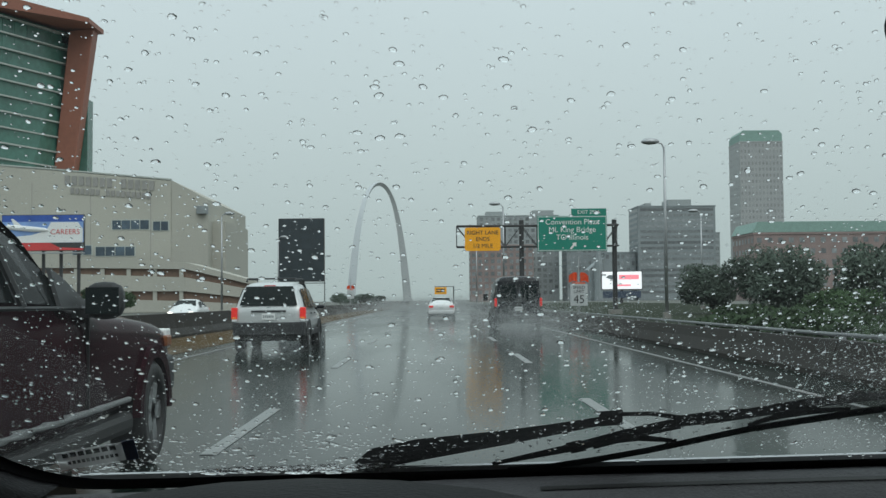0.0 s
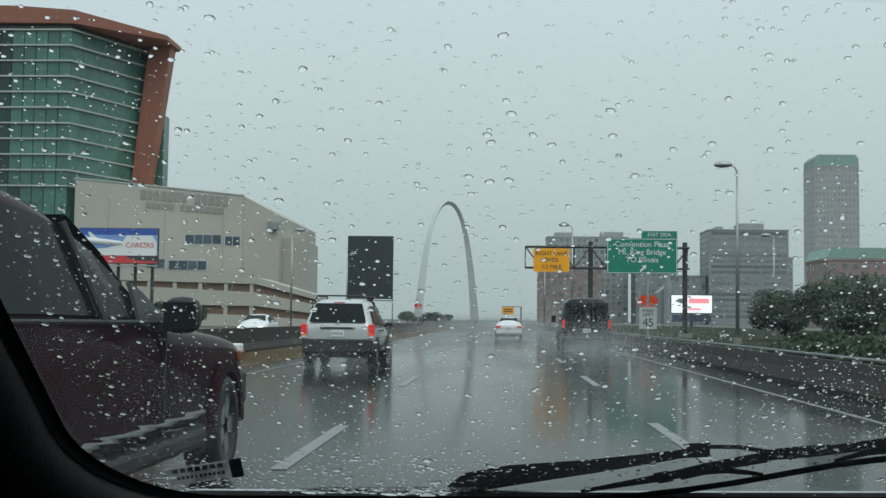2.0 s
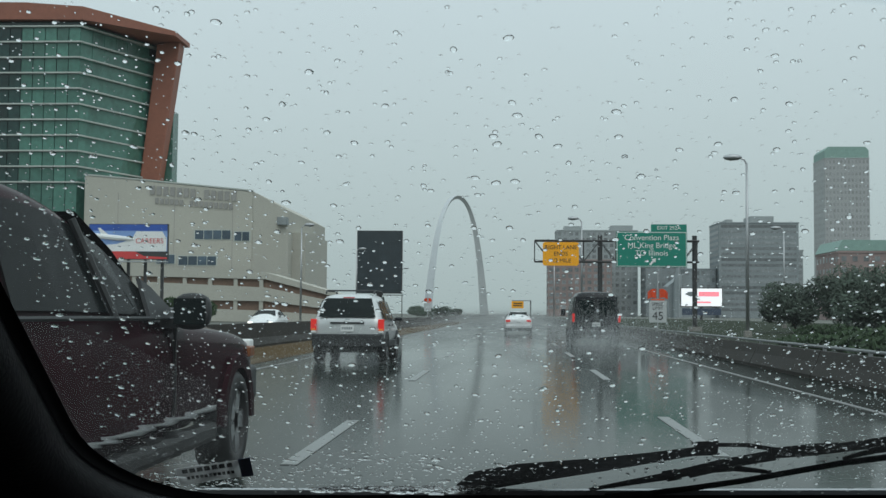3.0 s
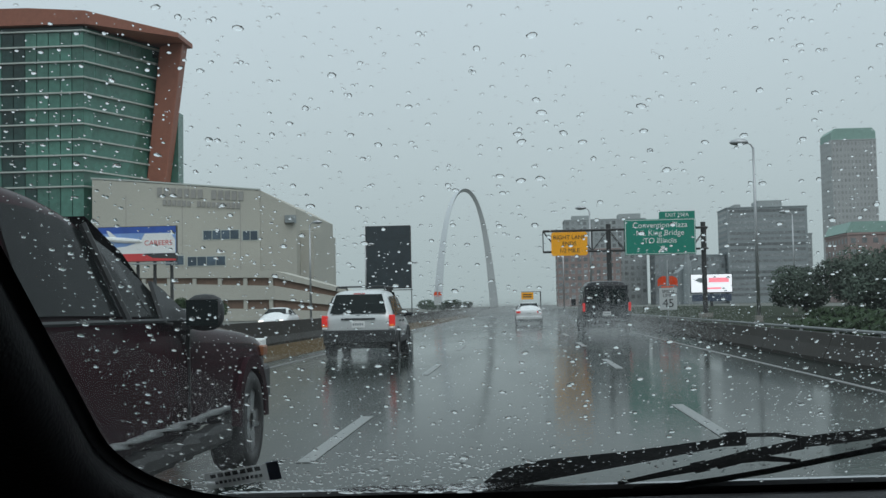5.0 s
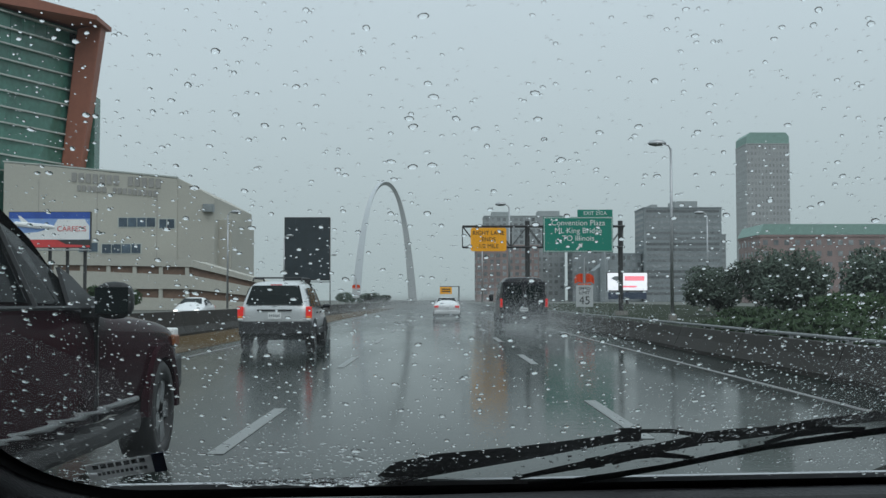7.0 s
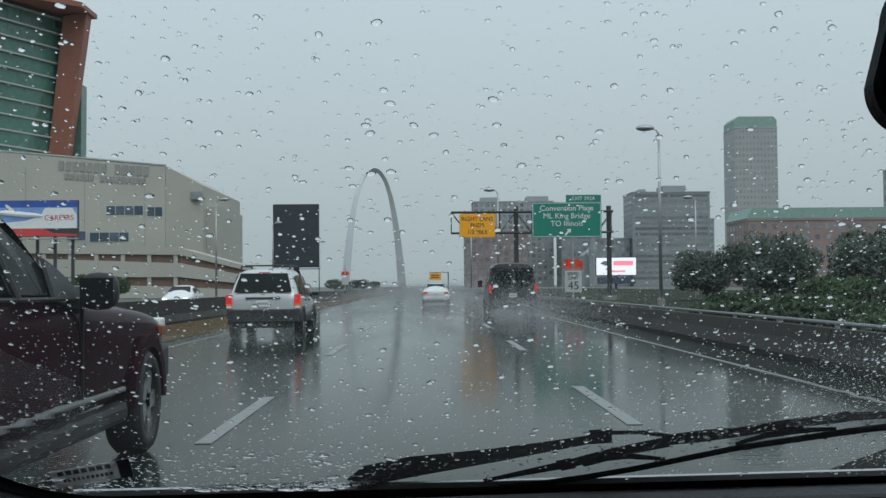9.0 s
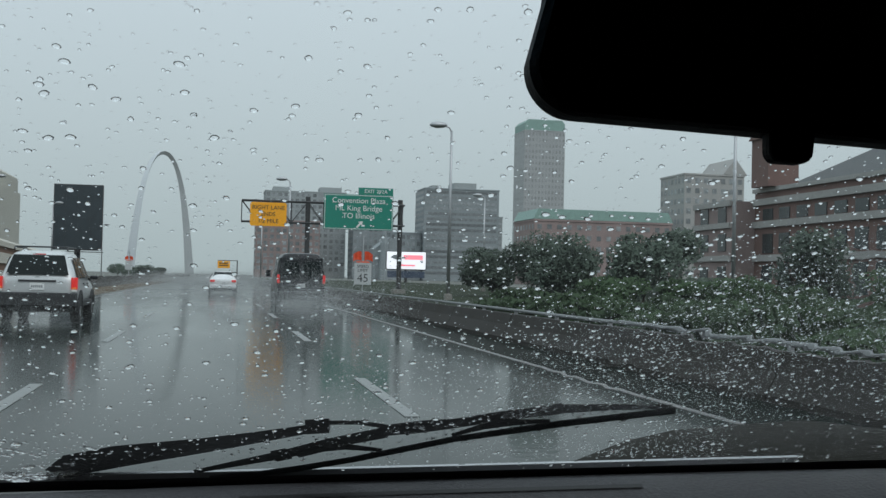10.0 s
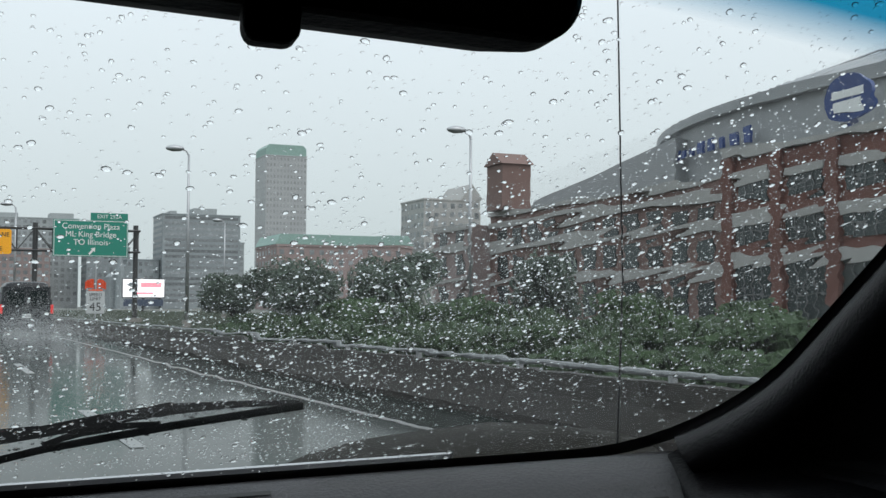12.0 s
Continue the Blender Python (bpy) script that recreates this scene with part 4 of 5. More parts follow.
RNG = random.Random(7)
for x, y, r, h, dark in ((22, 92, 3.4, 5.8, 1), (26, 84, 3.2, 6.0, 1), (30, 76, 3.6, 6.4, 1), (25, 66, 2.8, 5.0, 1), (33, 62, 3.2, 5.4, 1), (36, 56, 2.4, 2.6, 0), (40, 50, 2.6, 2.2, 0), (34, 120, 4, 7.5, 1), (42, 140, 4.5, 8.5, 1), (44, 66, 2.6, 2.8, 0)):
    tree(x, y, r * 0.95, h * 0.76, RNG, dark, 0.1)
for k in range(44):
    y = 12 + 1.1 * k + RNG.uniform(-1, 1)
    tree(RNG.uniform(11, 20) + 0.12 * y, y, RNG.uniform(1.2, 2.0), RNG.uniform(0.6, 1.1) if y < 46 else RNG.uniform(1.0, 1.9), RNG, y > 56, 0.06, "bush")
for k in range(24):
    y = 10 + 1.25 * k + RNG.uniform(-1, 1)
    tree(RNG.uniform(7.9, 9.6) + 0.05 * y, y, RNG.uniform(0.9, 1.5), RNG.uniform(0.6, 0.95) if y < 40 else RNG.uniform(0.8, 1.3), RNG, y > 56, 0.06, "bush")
for x, y in ((-30, 112), (-34, 114), (-37, 111)):
    tree(x, y, 1.8, 2.6, RNG, 0, 0.1, "bush")
for k in range(7):
    tree(-19 + RNG.uniform(-8, 2), 280 + 26 * k, 2.6, 2.9, RNG, 1, 0.2)


# ---- vehicles ----
def wheel(parent, x, y, r, w):
    prof = [(r * 0.62, -w / 2), (r * 0.9, -w / 2), (r, -w * 0.36), (r, w * 0.36), (r * 0.9, w / 2), (r * 0.62, w / 2)]
    rings = [[(x + b, y + a * math.cos(q * math.pi / 12), r + a * math.sin(q * math.pi / 12)) for a, b in prof] for q in range(24)]
    bm = loft(rings + rings[:1], closed=True, caps=False)
    bmesh.ops.remove_doubles(bm, verts=bm.verts, dist=0.0005)
    ty = part("tyre", bm, M_TYRE, parent, smooth=True)
    side = 1 if x > 0 else -1
    bm = bmesh.new()
    for q in range(5):
        a = q * 2 * math.pi / 5
        d, n = Vector((0, math.cos(a), math.sin(a))), Vector((0, -math.sin(a), math.cos(a)))
        c = Vector((x + side * w * 0.42, y, r))
        ps = [c + n * 0.05, c - n * 0.05, c + d * r * 0.62 - n * 0.07, c + d * r * 0.62 + n * 0.07]
        lo = [bm.verts.new(p) for p in ps]
        hi = [bm.verts.new(p - Vector((side * 0.04, 0, 0))) for p in ps]
        bm.faces.new(lo)
        bm.faces.new(hi[::-1])
        for i in range(4):
            bm.faces.new((lo[i], lo[(i + 1) % 4], hi[(i + 1) % 4], hi[i]))
    tube([(x - w * 0.2 * side, y, r), (x + w * 0.3 * side, y, r)], r * 0.62, 18, bm)
    part("rim", bm, M_RIM, ty, "dull alloy rim")


def ring_at(s):
    """One cross-section: y, floor, belt, roof, half width low, half width at the roof."""
    y, zb, zs, zr, wl, wr = s
    half = [(wl * 0.86, zb), (wl * 0.985, zb + 0.1), (wl, zb + 0.5 * (zs - zb)), (wl * 0.985, zs), (wr, zr - 0.07), (wr * 0.8, zr), (wr * 0.3, zr + 0.015)]
    return [(a, y, b) for a, b in half] + [(-a, y, b) for a, b in half[::-1]]


def lerp_station(st, y):
    for a, b in zip(st, st[1:]):
        if a[0] <= y <= b[0]:
            f = (y - a[0]) / max(b[0] - a[0], 1e-6)
            return tuple(p + (q - p) * f for p, q in zip(a, b))
    return st[-1] if y > st[-1][0] else st[0]


def side_glass(parent, st, y0, y1, name, lo=0.08, hi=0.14, slant0=0.0, slant1=0.0, proud=0.012):
    """A window between belt and roof on both sides; the slants lean its ends."""
    for side in (1, -1):
        rows = []
        for f in (lo, 1 - hi):
            row = []
            for k in range(5):
                y = (y0 + slant0 * f) + ((y1 + slant1 * f) - (y0 + slant0 * f)) * k / 4
                s = lerp_station(st, y)
                a, b = Vector((s[4] * 0.985, s[2])), Vector((s[5], s[3] - 0.07))
                p = a + (b - a) * f
                row.append((side * (p.x + proud), y, p.y))
            rows.append(row)
        bm = loft(rows, closed=False)
        bmesh.ops.solidify(bm, geom=bm.faces, thickness=0.01)
        part(name, bm, M_CARGLASS, parent)


def lamp_block(name, parent, x0, x1, y0, y1, z0, z1, m, label=""):
    return part(name, box(x0, x1, y0, y1, z0, z1), m, parent, label, bevel=0.015)


def plate(parent, y, z, face=-1):
    p = part("number_plate", box(-0.16, 0.16, y, y + 0.012 * face, z, z + 0.16) if face > 0 else box(-0.16, 0.16, y - 0.012, y, z, z + 0.16), M_WHITE, parent)
    for k in range(6):
        part("plate_bar", box(-0.13 + 0.045 * k, -0.10 + 0.045 * k, y - 0.016, y - 0.0125, z + 0.05, z + 0.11), M_GREYD, p)


def silver_suv():
    t = thing("suv", (-4.0, 28.5, 0), "silver compact SUV driving ahead with lit tail lamps", "car")
    st = [(0.0, 0.55, 1.0, 1.06, 0.80, 0.76), (0.04, 0.50, 1.02, 1.12, 0.86, 0.78), (0.30, 0.48, 1.03, 1.66, 0.88, 0.66), (0.5, 0.46, 1.03, 1.71, 0.885, 0.67), (1.6, 0.45, 1.03, 1.74, 0.89, 0.68), (2.5, 0.45, 1.03, 1.70, 0.89, 0.67),
          (3.15, 0.46, 1.03, 1.10, 0.89, 0.74), (3.3, 0.46, 1.0, 1.06, 0.885, 0.74), (4.1, 0.48, 0.92, 0.97, 0.87, 0.7), (4.36, 0.5, 0.8, 0.84, 0.8, 0.62), (4.42, 0.52, 0.7, 0.72, 0.72, 0.6)]
    part("body", loft([ring_at(s) for s in st]), M_SILVER, t, smooth=True, sub=1)
    part("rear_window", loft([[(-0.70, 0.0, 1.15), (0.70, 0.0, 1.15)], [(-0.64, 0.1, 1.38), (0.64, 0.1, 1.38)], [(-0.57, 0.235, 1.615), (0.57, 0.235, 1.615)]], closed=False), M_CARGLASS, t)
    side_glass(t, st, 0.42, 1.15, "side_window", slant0=0.12)
    side_glass(t, st, 1.2, 2.0, "side_window")
    side_glass(t, st, 2.05, 2.95, "side_window", slant1=-0.55)
    part("windscreen", loft([[(-0.72, 3.14, 1.12), (0.72, 3.14, 1.12)], [(-0.62, 2.55, 1.69), (0.62, 2.55, 1.69)]], closed=False), M_CARGLASS, t)
    part("rear_bumper", loft([[(-0.88, 0.3, z), (-0.86, -0.07, z), (0.86, -0.07, z), (0.88, 0.3, z)] for z in (0.42, 0.5, 0.70, 0.74)], closed=True), M_CLAD, t, "dark grey plastic bumper", bevel=0.03)
    for s in (-1, 1):
        part("sill_cladding", box(s * 0.86 - 0.04, s * 0.86 + 0.04, 0.3, 4.2, 0.40, 0.56), M_CLAD, t, bevel=0.02)
        for y in (0.83, 3.45):
            arc = [(y + 0.44 * math.cos(a * math.pi / 10), 0.36 + 0.44 * math.sin(a * math.pi / 10)) for a in range(11)] + [(y + 0.36 * math.cos(a * math.pi / 10), 0.36 + 0.36 * math.sin(a * math.pi / 10)) for a in range(10, -1, -1)]
            part("wheel_arch", prism(arc, lambda a, b, d, s=s: (s * (0.88 + d), a, b), 0.035), M_CLAD, t)
            wheel(t, s * 0.80, y, 0.36, 0.22)
        tl = lamp_block("tail_lamp", t, s * 0.83 - 0.07, s * 0.83 + 0.07, -0.02, 0.14, 0.82, 1.1, M_TAIL, "lit red tail lamp")
        lamp_block("reverse_lens", tl, s * 0.83 - 0.06, s * 0.83 + 0.06, -0.024, 0.1, 0.76, 0.815, M_WHITE)
        lamp_block("amber_lens", tl, s * 0.83 - 0.06, s * 0.83 + 0.06, -0.026, 0.1, 0.82, 0.87, M_TAILO)
        m = part("door_mirror", box(s * 1.0 - 0.1, s * 1.0 + 0.1, 2.72, 2.86, 1.05, 1.15), M_BLACKCAR, t, bevel=0.04)
        part("mirror_arm", box(s * 0.88 - 0.04, s * 0.88 + 0.04, 2.76, 2.84, 1.03, 1.08), M_BLACKCAR, m)
        part("roof_rail", tube([(s * 0.6, 0.5, 1.74), (s * 0.6, 0.6, 1.80), (s * 0.6, 2.2, 1.81), (s * 0.6, 2.35, 1.75)], 0.022, 8), M_CLAD, t)
        for y in (1.25, 2.1):
            part("door_handle", box(s * 0.90 - 0.012, s * 0.90 + 0.012, y, y + 0.16, 0.93, 0.965), M_CLAD, t)
    part("underbody", box(-0.7, 0.7, 0.25, 4.1, 0.28, 0.5), M_CLAD, t)
    part("cross_rail", tube([(-0.6, 0.7, 1.81), (0.6, 0.7, 1.81)], 0.02, 8), M_CLAD, t)
    part("liftgate_trim", box(-0.42, 0.42, -0.03, 0.0, 0.985, 1.03), M_CLAD, t, "dark liftgate handle bar")
    part("badge", prism([(0.07 * math.cos(a * 0.5236), 1.08 + 0.03 * math.sin(a * 0.5236)) for a in range(12)], lambda a, b, d: (a, 0.02 + d, b), 0.02), M_GREYD, t)
    part("brake_lamp", box(-0.14, 0.14, 0.27, 0.30, 1.62, 1.645), M_REDP, t)
    plate(t, -0.012, 0.80)
    part("rear_axle", tube([(-0.7, 0.83, 0.34), (-0.2, 0.83, 0.3), (0.2, 0.83, 0.3), (0.7, 0.83, 0.34)], 0.04, 8), M_DSTEEL, t)
    part("exhaust", tube([(-0.5, 0.9, 0.36), (-0.5, 0.0, 0.34)], 0.035, 8), M_DSTEEL, t)


def black_van():
    t = thing("van", (3.5, 48, 0), "black full-size van with lit tail lamps in spray", "van")
    st = [(0.0, 0.5, 1.15, 2.08, 0.92, 0.78), (0.05, 0.46, 1.15, 2.16, 0.98, 0.82), (0.5, 0.45, 1.15, 2.2, 1.0, 0.84), (3.4, 0.45, 1.15, 2.2, 1.0, 0.84), (4.0, 0.45, 1.15, 1.95, 1.0, 0.82), (4.5, 0.46, 1.12, 1.25, 0.99, 0.82), (5.2, 0.5, 1.0, 1.06, 0.96, 0.8), (5.35, 0.52, 0.8, 0.85, 0.88, 0.7)]
    part("body", loft([ring_at(s) for s in st]), M_BLACKCAR, t, smooth=True, sub=1)
    for s in (-1, 1):
        rd = part("rear_door", box(min(s * 0.01, s * 0.86), max(s * 0.01, s * 0.86), -0.03, 0.0, 0.62, 2.0), M_BLACKCAR, t, bevel=0.02)
        part("rear_window", box(min(s * 0.1, s * 0.74), max(s * 0.1, s * 0.74), -0.042, -0.031, 1.25, 1.85), M_CARGLASS, rd)
        lamp_block("tail_lamp", t, s * 0.93 - 0.05, s * 0.93 + 0.05, -0.05, 0.05, 0.95, 1.3, M_TAIL, "lit red tail lamp")
        for y in (0.95, 4.4):
            wheel(t, s * 0.88, y, 0.38, 0.24)
        part("door_mirror", box(s * 1.17 - 0.1, s * 1.17 + 0.1, 3.75, 3.85, 1.2, 1.5), M_BLACKCAR, t, bevel=0.03)
    side_glass(t, st, 0.5, 1.6, "side_window")
    side_glass(t, st, 1.7, 2.9, "side_window")
    side_glass(t, st, 3.0, 4.2, "side_window", slant1=-0.4)
    part("bumper", box(-0.97, 0.97, -0.14, 0.1, 0.45, 0.62), M_CLAD, t, bevel=0.04)
    plate(t, -0.045, 0.78)
    part("underbody", box(-0.8, 0.8, 0.2, 5.0, 0.26, 0.5), M_CLAD, t)
    part("spare_cover", tube([(0.05, -0.03, 1.42), (0.05, -0.1, 1.42)], 0.06, 10), M_CHROME, t)


def sedan(at, paint, label, turn=0.0, head=False):
    t = thing("sedan", at, label, "car", turn=turn)
    st = [(0.0, 0.42, 0.82, 0.88, 0.74, 0.66), (0.08, 0.34, 0.92, 1.0, 0.86, 0.74), (0.7, 0.3, 0.95, 1.04, 0.88, 0.74), (1.35, 0.3, 0.96, 1.40, 0.89, 0.6), (2.2, 0.3, 0.96, 1.45, 0.89, 0.6), (2.7, 0.3, 0.95, 1.36, 0.89, 0.6), (3.4, 0.3, 0.93, 1.0, 0.88, 0.72), (4.3, 0.33, 0.76, 0.82, 0.85, 0.66), (4.6, 0.38, 0.62, 0.66, 0.76, 0.6)]
    part("body", loft([ring_at(s) for s in st]), paint, t, smooth=True, sub=1)
    part("rear_window", loft([[(-0.66, 0.78, 1.075), (0.66, 0.78, 1.075)], [(-0.53, 1.3, 1.395), (0.53, 1.3, 1.395)]], closed=False), M_CARGLASS, t)
    part("windscreen", loft([[(-0.66, 3.36, 1.05), (0.66, 3.36, 1.05)], [(-0.53, 2.72, 1.375), (0.53, 2.72, 1.375)]], closed=False), M_CARGLASS, t)
    side_glass(t, st, 1.15, 2.0, "side_window", slant0=0.25)
    side_glass(t, st, 2.05, 3.1, "side_window", slant1=-0.4)
    for s in (-1, 1):
        lamp_block("tail_lamp", t, s * 0.66 - 0.14, s * 0.66 + 0.14, -0.02, 0.08, 0.76, 0.9, M_TAIL, "lit red tail lamp")
        lamp_block("headlamp", t, s * 0.6 - 0.12, s * 0.6 + 0.12, 4.5, 4.62, 0.58, 0.7, M_HEAD if head else M_WHITE, "headlamp")
        part("door_mirror", box(s * 0.98 - 0.08, s * 0.98 + 0.08, 2.85, 2.95, 0.95, 1.06), paint, t, bevel=0.03)
        for y in (0.85, 3.6):
            wheel(t, s * 0.79, y, 0.32, 0.2)
    part("underbody", box(-0.7, 0.7, 0.1, 4.3, 0.17, 0.4), M_CLAD, t)
    part("bumper", box(-0.84, 0.84, -0.06, 0.1, 0.36, 0.58), paint, t, bevel=0.05)
    plate(t, -0.03, 0.66)


def maroon_truck():
    """Large dark maroon sport truck alongside, seen from behind its front door."""
    t = thing("large_suv", (-3.2, 5.2, 0), "dark maroon full-size SUV passing close in the next lane", "car")
    st = [(-1.9, 0.5, 1.18, 1.8, 0.95, 0.78), (-1.8, 0.4, 1.2, 1.88, 1.0, 0.80), (-0.5, 0.38, 1.2, 1.91, 1.02, 0.81), (0.1, 0.38, 1.2, 1.92, 1.02, 0.80), (0.7, 0.38, 1.2, 1.88, 1.02, 0.79), (1.2, 0.38, 1.2, 1.78, 1.02, 0.79), (1.7, 0.38, 1.2, 1.59, 1.02, 0.81), (2.3, 0.38, 1.19, 1.27, 1.02, 0.86),
          (2.6, 0.4, 1.17, 1.23, 1.02, 0.85), (4.2, 0.42, 1.1, 1.17, 1.01, 0.84), (4.75, 0.55, 1.03, 1.08, 0.97, 0.8), (4.95, 0.58, 0.9, 0.95, 0.88, 0.74)]
    part("body", loft([ring_at(s) for s in st]), M_MAROON, t, smooth=True, sub=2)
    side_glass(t, st, -1.65, -0.35, "side_window")
    side_glass(t, st, -0.22, 2.15, "side_window", slant1=-0.95, hi=0.12)
    part("windscreen", loft([[(-0.8, 2.28, 1.31), (0.8, 2.28, 1.31)], [(-0.76, 1.7, 1.62), (0.76, 1.7, 1.62)], [(-0.72, 1.2, 1.81), (0.72, 1.2, 1.81)]], closed=False), M_CARGLASS, t)
    for s in (-1, 1):
        # door seams, trim strip, mirror, wheels
        part("door_seam", box(s * 1.015 - 0.012, s * 1.015 + 0.012, -0.3, -0.285, 0.5, 1.2), M_FRIT, t)
        part("door_seam", box(s * 1.015 - 0.012, s * 1.015 + 0.012, 2.2, 2.215, 0.5, 1.18), M_FRIT, t)
        part("side_moulding", box(s * 1.02 - 0.02, s * 1.02 + 0.02, -0.4, 3.2, 0.54, 0.575), M_RAIL, t, "dull worn side moulding", bevel=0.012)
        part("rocker_panel", box(s * 0.95 - 0.06, s * 0.95 + 0.06, -0.4, 3.4, 0.30, 0.46), M_TYRE, t, "black rocker panel", bevel=0.05)
        part("door_handle", box(s * 1.02 - 0.02, s * 1.02 + 0.02, -0.15, 0.05, 1.05, 1.09), M_MAROON, t, bevel=0.01)
        ring = lambda y, c, w, z0, z1: [(s * (c + w * a), y - 0.02 * a, (z0 + z1) / 2 + (z1 - z0) / 2 * b) for a, b in ((-1, -0.6), (-0.65, -1), (0.65, -1), (1, -0.6), (1, 0.6), (0.65, 1), (-0.65, 1), (-1, 0.6))]
        m = part("door_mirror", loft([ring(1.955, 1.18, 0.118, 1.14, 1.37), ring(2.00, 1.18, 0.125, 1.135, 1.375), ring(2.08, 1.18, 0.118, 1.145, 1.365), ring(2.15, 1.18, 0.09, 1.17, 1.34), ring(2.19, 1.18, 0.05, 1.21, 1.30)]), M_CLAD, t, "rounded black door mirror", smooth=True, sub=1)
        part("mirror_glass", box(min(s * 1.08, s * 1.28), max(s * 1.08, s * 1.28), 1.94, 1.95, 1.175, 1.335), M_CARGLASS, m)
        part("mirror_arm", box(min(s * 0.98, s * 1.08), max(s * 0.98, s * 1.08), 2.000, 2.5, 1.15, 1.21), M_CLAD, m)
        for y in (-0.95, 3.95):
            arc = [(y + 0.52 * math.cos(a * math.pi / 12), 0.4 + 0.52 * math.sin(a * math.pi / 12)) for a in range(13)] + [(y + 0.42 * math.cos(a * math.pi / 12), 0.4 + 0.42 * math.sin(a * math.pi / 12)) for a in range(12, -1, -1)]
            part("wheel_arch", prism(arc, lambda a, b, d, s=s: (s * (0.985 + d), a, b), 0.06), M_MAROON, t)
            wheel(t, s * 0.90, y, 0.40, 0.27)
        lamp_block("headlamp", t, s * 0.8 - 0.14, s * 0.8 + 0.14, 4.72, 4.88, 0.86, 1.02, M_WHITE)
        lamp_block("turn_lens", t, s * 0.965 - 0.03, s * 0.965 + 0.03, 4.5, 4.68, 0.88, 0.97, M_AMBER, "dull amber side lens")
    for sd in (1, -1):
        part("mirror_sail", prism([(1.62, 1.22), (2.2, 1.22), (1.86, 1.40), (1.70, 1.45)], lambda p, q, d, sd=sd: (sd * (1.02 - 0.42 * (q - 1.2) + d), p, q), 0.025), M_CLAD, t, "black corner piece behind the mirror")
        part("window_divider", tube([(sd * 1.035, 1.0, 1.22), (sd * 0.835, 0.86, 1.74)], 0.022, 6), M_CLAD, t)
        part("belt_strip", tube([(sd * 1.03, -1.6, 1.215), (sd * 1.03, 0.5, 1.215), (sd * 1.03, 2.0, 1.21)], 0.014, 6), M_CLAD, t, "black rubber window seal")
    part("front_bumper", loft([[(-1.0, 4.5, z), (-0.95, 4.98, z), (0.95, 4.98, z), (1.0, 4.5, z)] for z in (0.5, 0.56, 0.74, 0.8)]), M_CLAD, t, bevel=0.04)
    part("tailgate_window", box(-0.7, 0.7, -1.93, -1.89, 1.3, 1.75), M_CARGLASS, t)


silver_suv()
black_van()
sedan((0.55, 75, 0), M_WHITECAR, "white sedan driving ahead in the same lane")
sedan((-14.5, 72, 0), M_WHITECAR, "white sedan coming the other way with headlamps", 180, True)
maroon_truck()
sedan((-16.0, 56, 0), M_BLACKCAR, "dark sedan coming the other way with lit headlamps", 180, True)


def spray():
    """Fine water thrown up behind the wheels, as drops in the air."""
    rng = random.Random(5)
    vs, fs = [], []
    def drop(p, r):
        k = len(vs)
        vs.extend((p + Vector((-r, -r, -r)), p + Vector((r, r, -r)), p + Vector((-r, r, r)), p + Vector((r, -r, r))))
        fs.extend(((k, k + 1, k + 2), (k, k + 3, k + 1), (k, k + 2, k + 3), (k + 1, k + 3, k + 2)))

    for x, y, w, n, reach, high, size in ((-4.0, 28.6, 0.95, 30000, 6.0, 0.45, 1.3), (3.5, 48.2, 1.3, 48000, 16.0, 0.95, 2.9), (0.55, 75.0, 1.0, 22000, 18.0, 0.6, 2.2)):
        for _ in range(n):
            d = reach * rng.random() ** 1.6
            p = Vector((x + rng.gauss(0, 0.55) * w * (1 + 0.12 * d), y + 0.8 - d, abs(rng.gauss(0, 1)) * high * (0.45 + 0.55 * d / reach)))
            drop(p, rng.uniform(0.0005, 0.0012) * (1 + y / 60) * size)
    # mist lying over the wet lanes ahead
    for _ in range(90000):
        y = 55 + 165 * rng.random() ** 1.3
        p = Vector((rng.uniform(-8.6, 5.8), y, abs(rng.gauss(0, 0.75))))
        drop(p, rng.uniform(0.00005, 0.00011) * y)
    me = bpy.data.meshes.new("road_spray")
    me.from_pydata(vs, [], fs)
    me.materials.append(M_SPRAY)
    tagged(new("road_spray", me), "white water spray thrown up behind moving wheels", "spray", kind="stuff")


spray()


# ---- the cabin round the camera ----
LEAN = radians(38)
FOOT = Vector((0, 0.82, 1.10))


def screen_at(u, v, d=0.0):
    """A place on the windscreen: u across, v up along the glass, d outwards from it."""
    p = FOOT + Vector((u, -v * math.cos(LEAN), v * math.sin(LEAN)))
    return EYE + K * (p - EYE) + d * Vector((0, math.sin(LEAN), math.cos(LEAN)))


def beyond(u, v, d):
    """The place d outside the glass on the line from the seat through (u, v)."""
    p = screen_at(u, v)
    n = Vector((0, math.sin(LEAN), math.cos(LEAN)))
    return p + (p - EYE) * (d / n.dot(p - EYE))


def foot_line(u):
    """Lower edge of the glass: level at the driver's end, rising to the far corner."""
    f = min(max((u + 0.218) / 0.728, 0), 1.1)
    return 0.046 + 0.007 * math.sin(min(f, 1) * 2.6) + 0.0215 * f ** 2.2


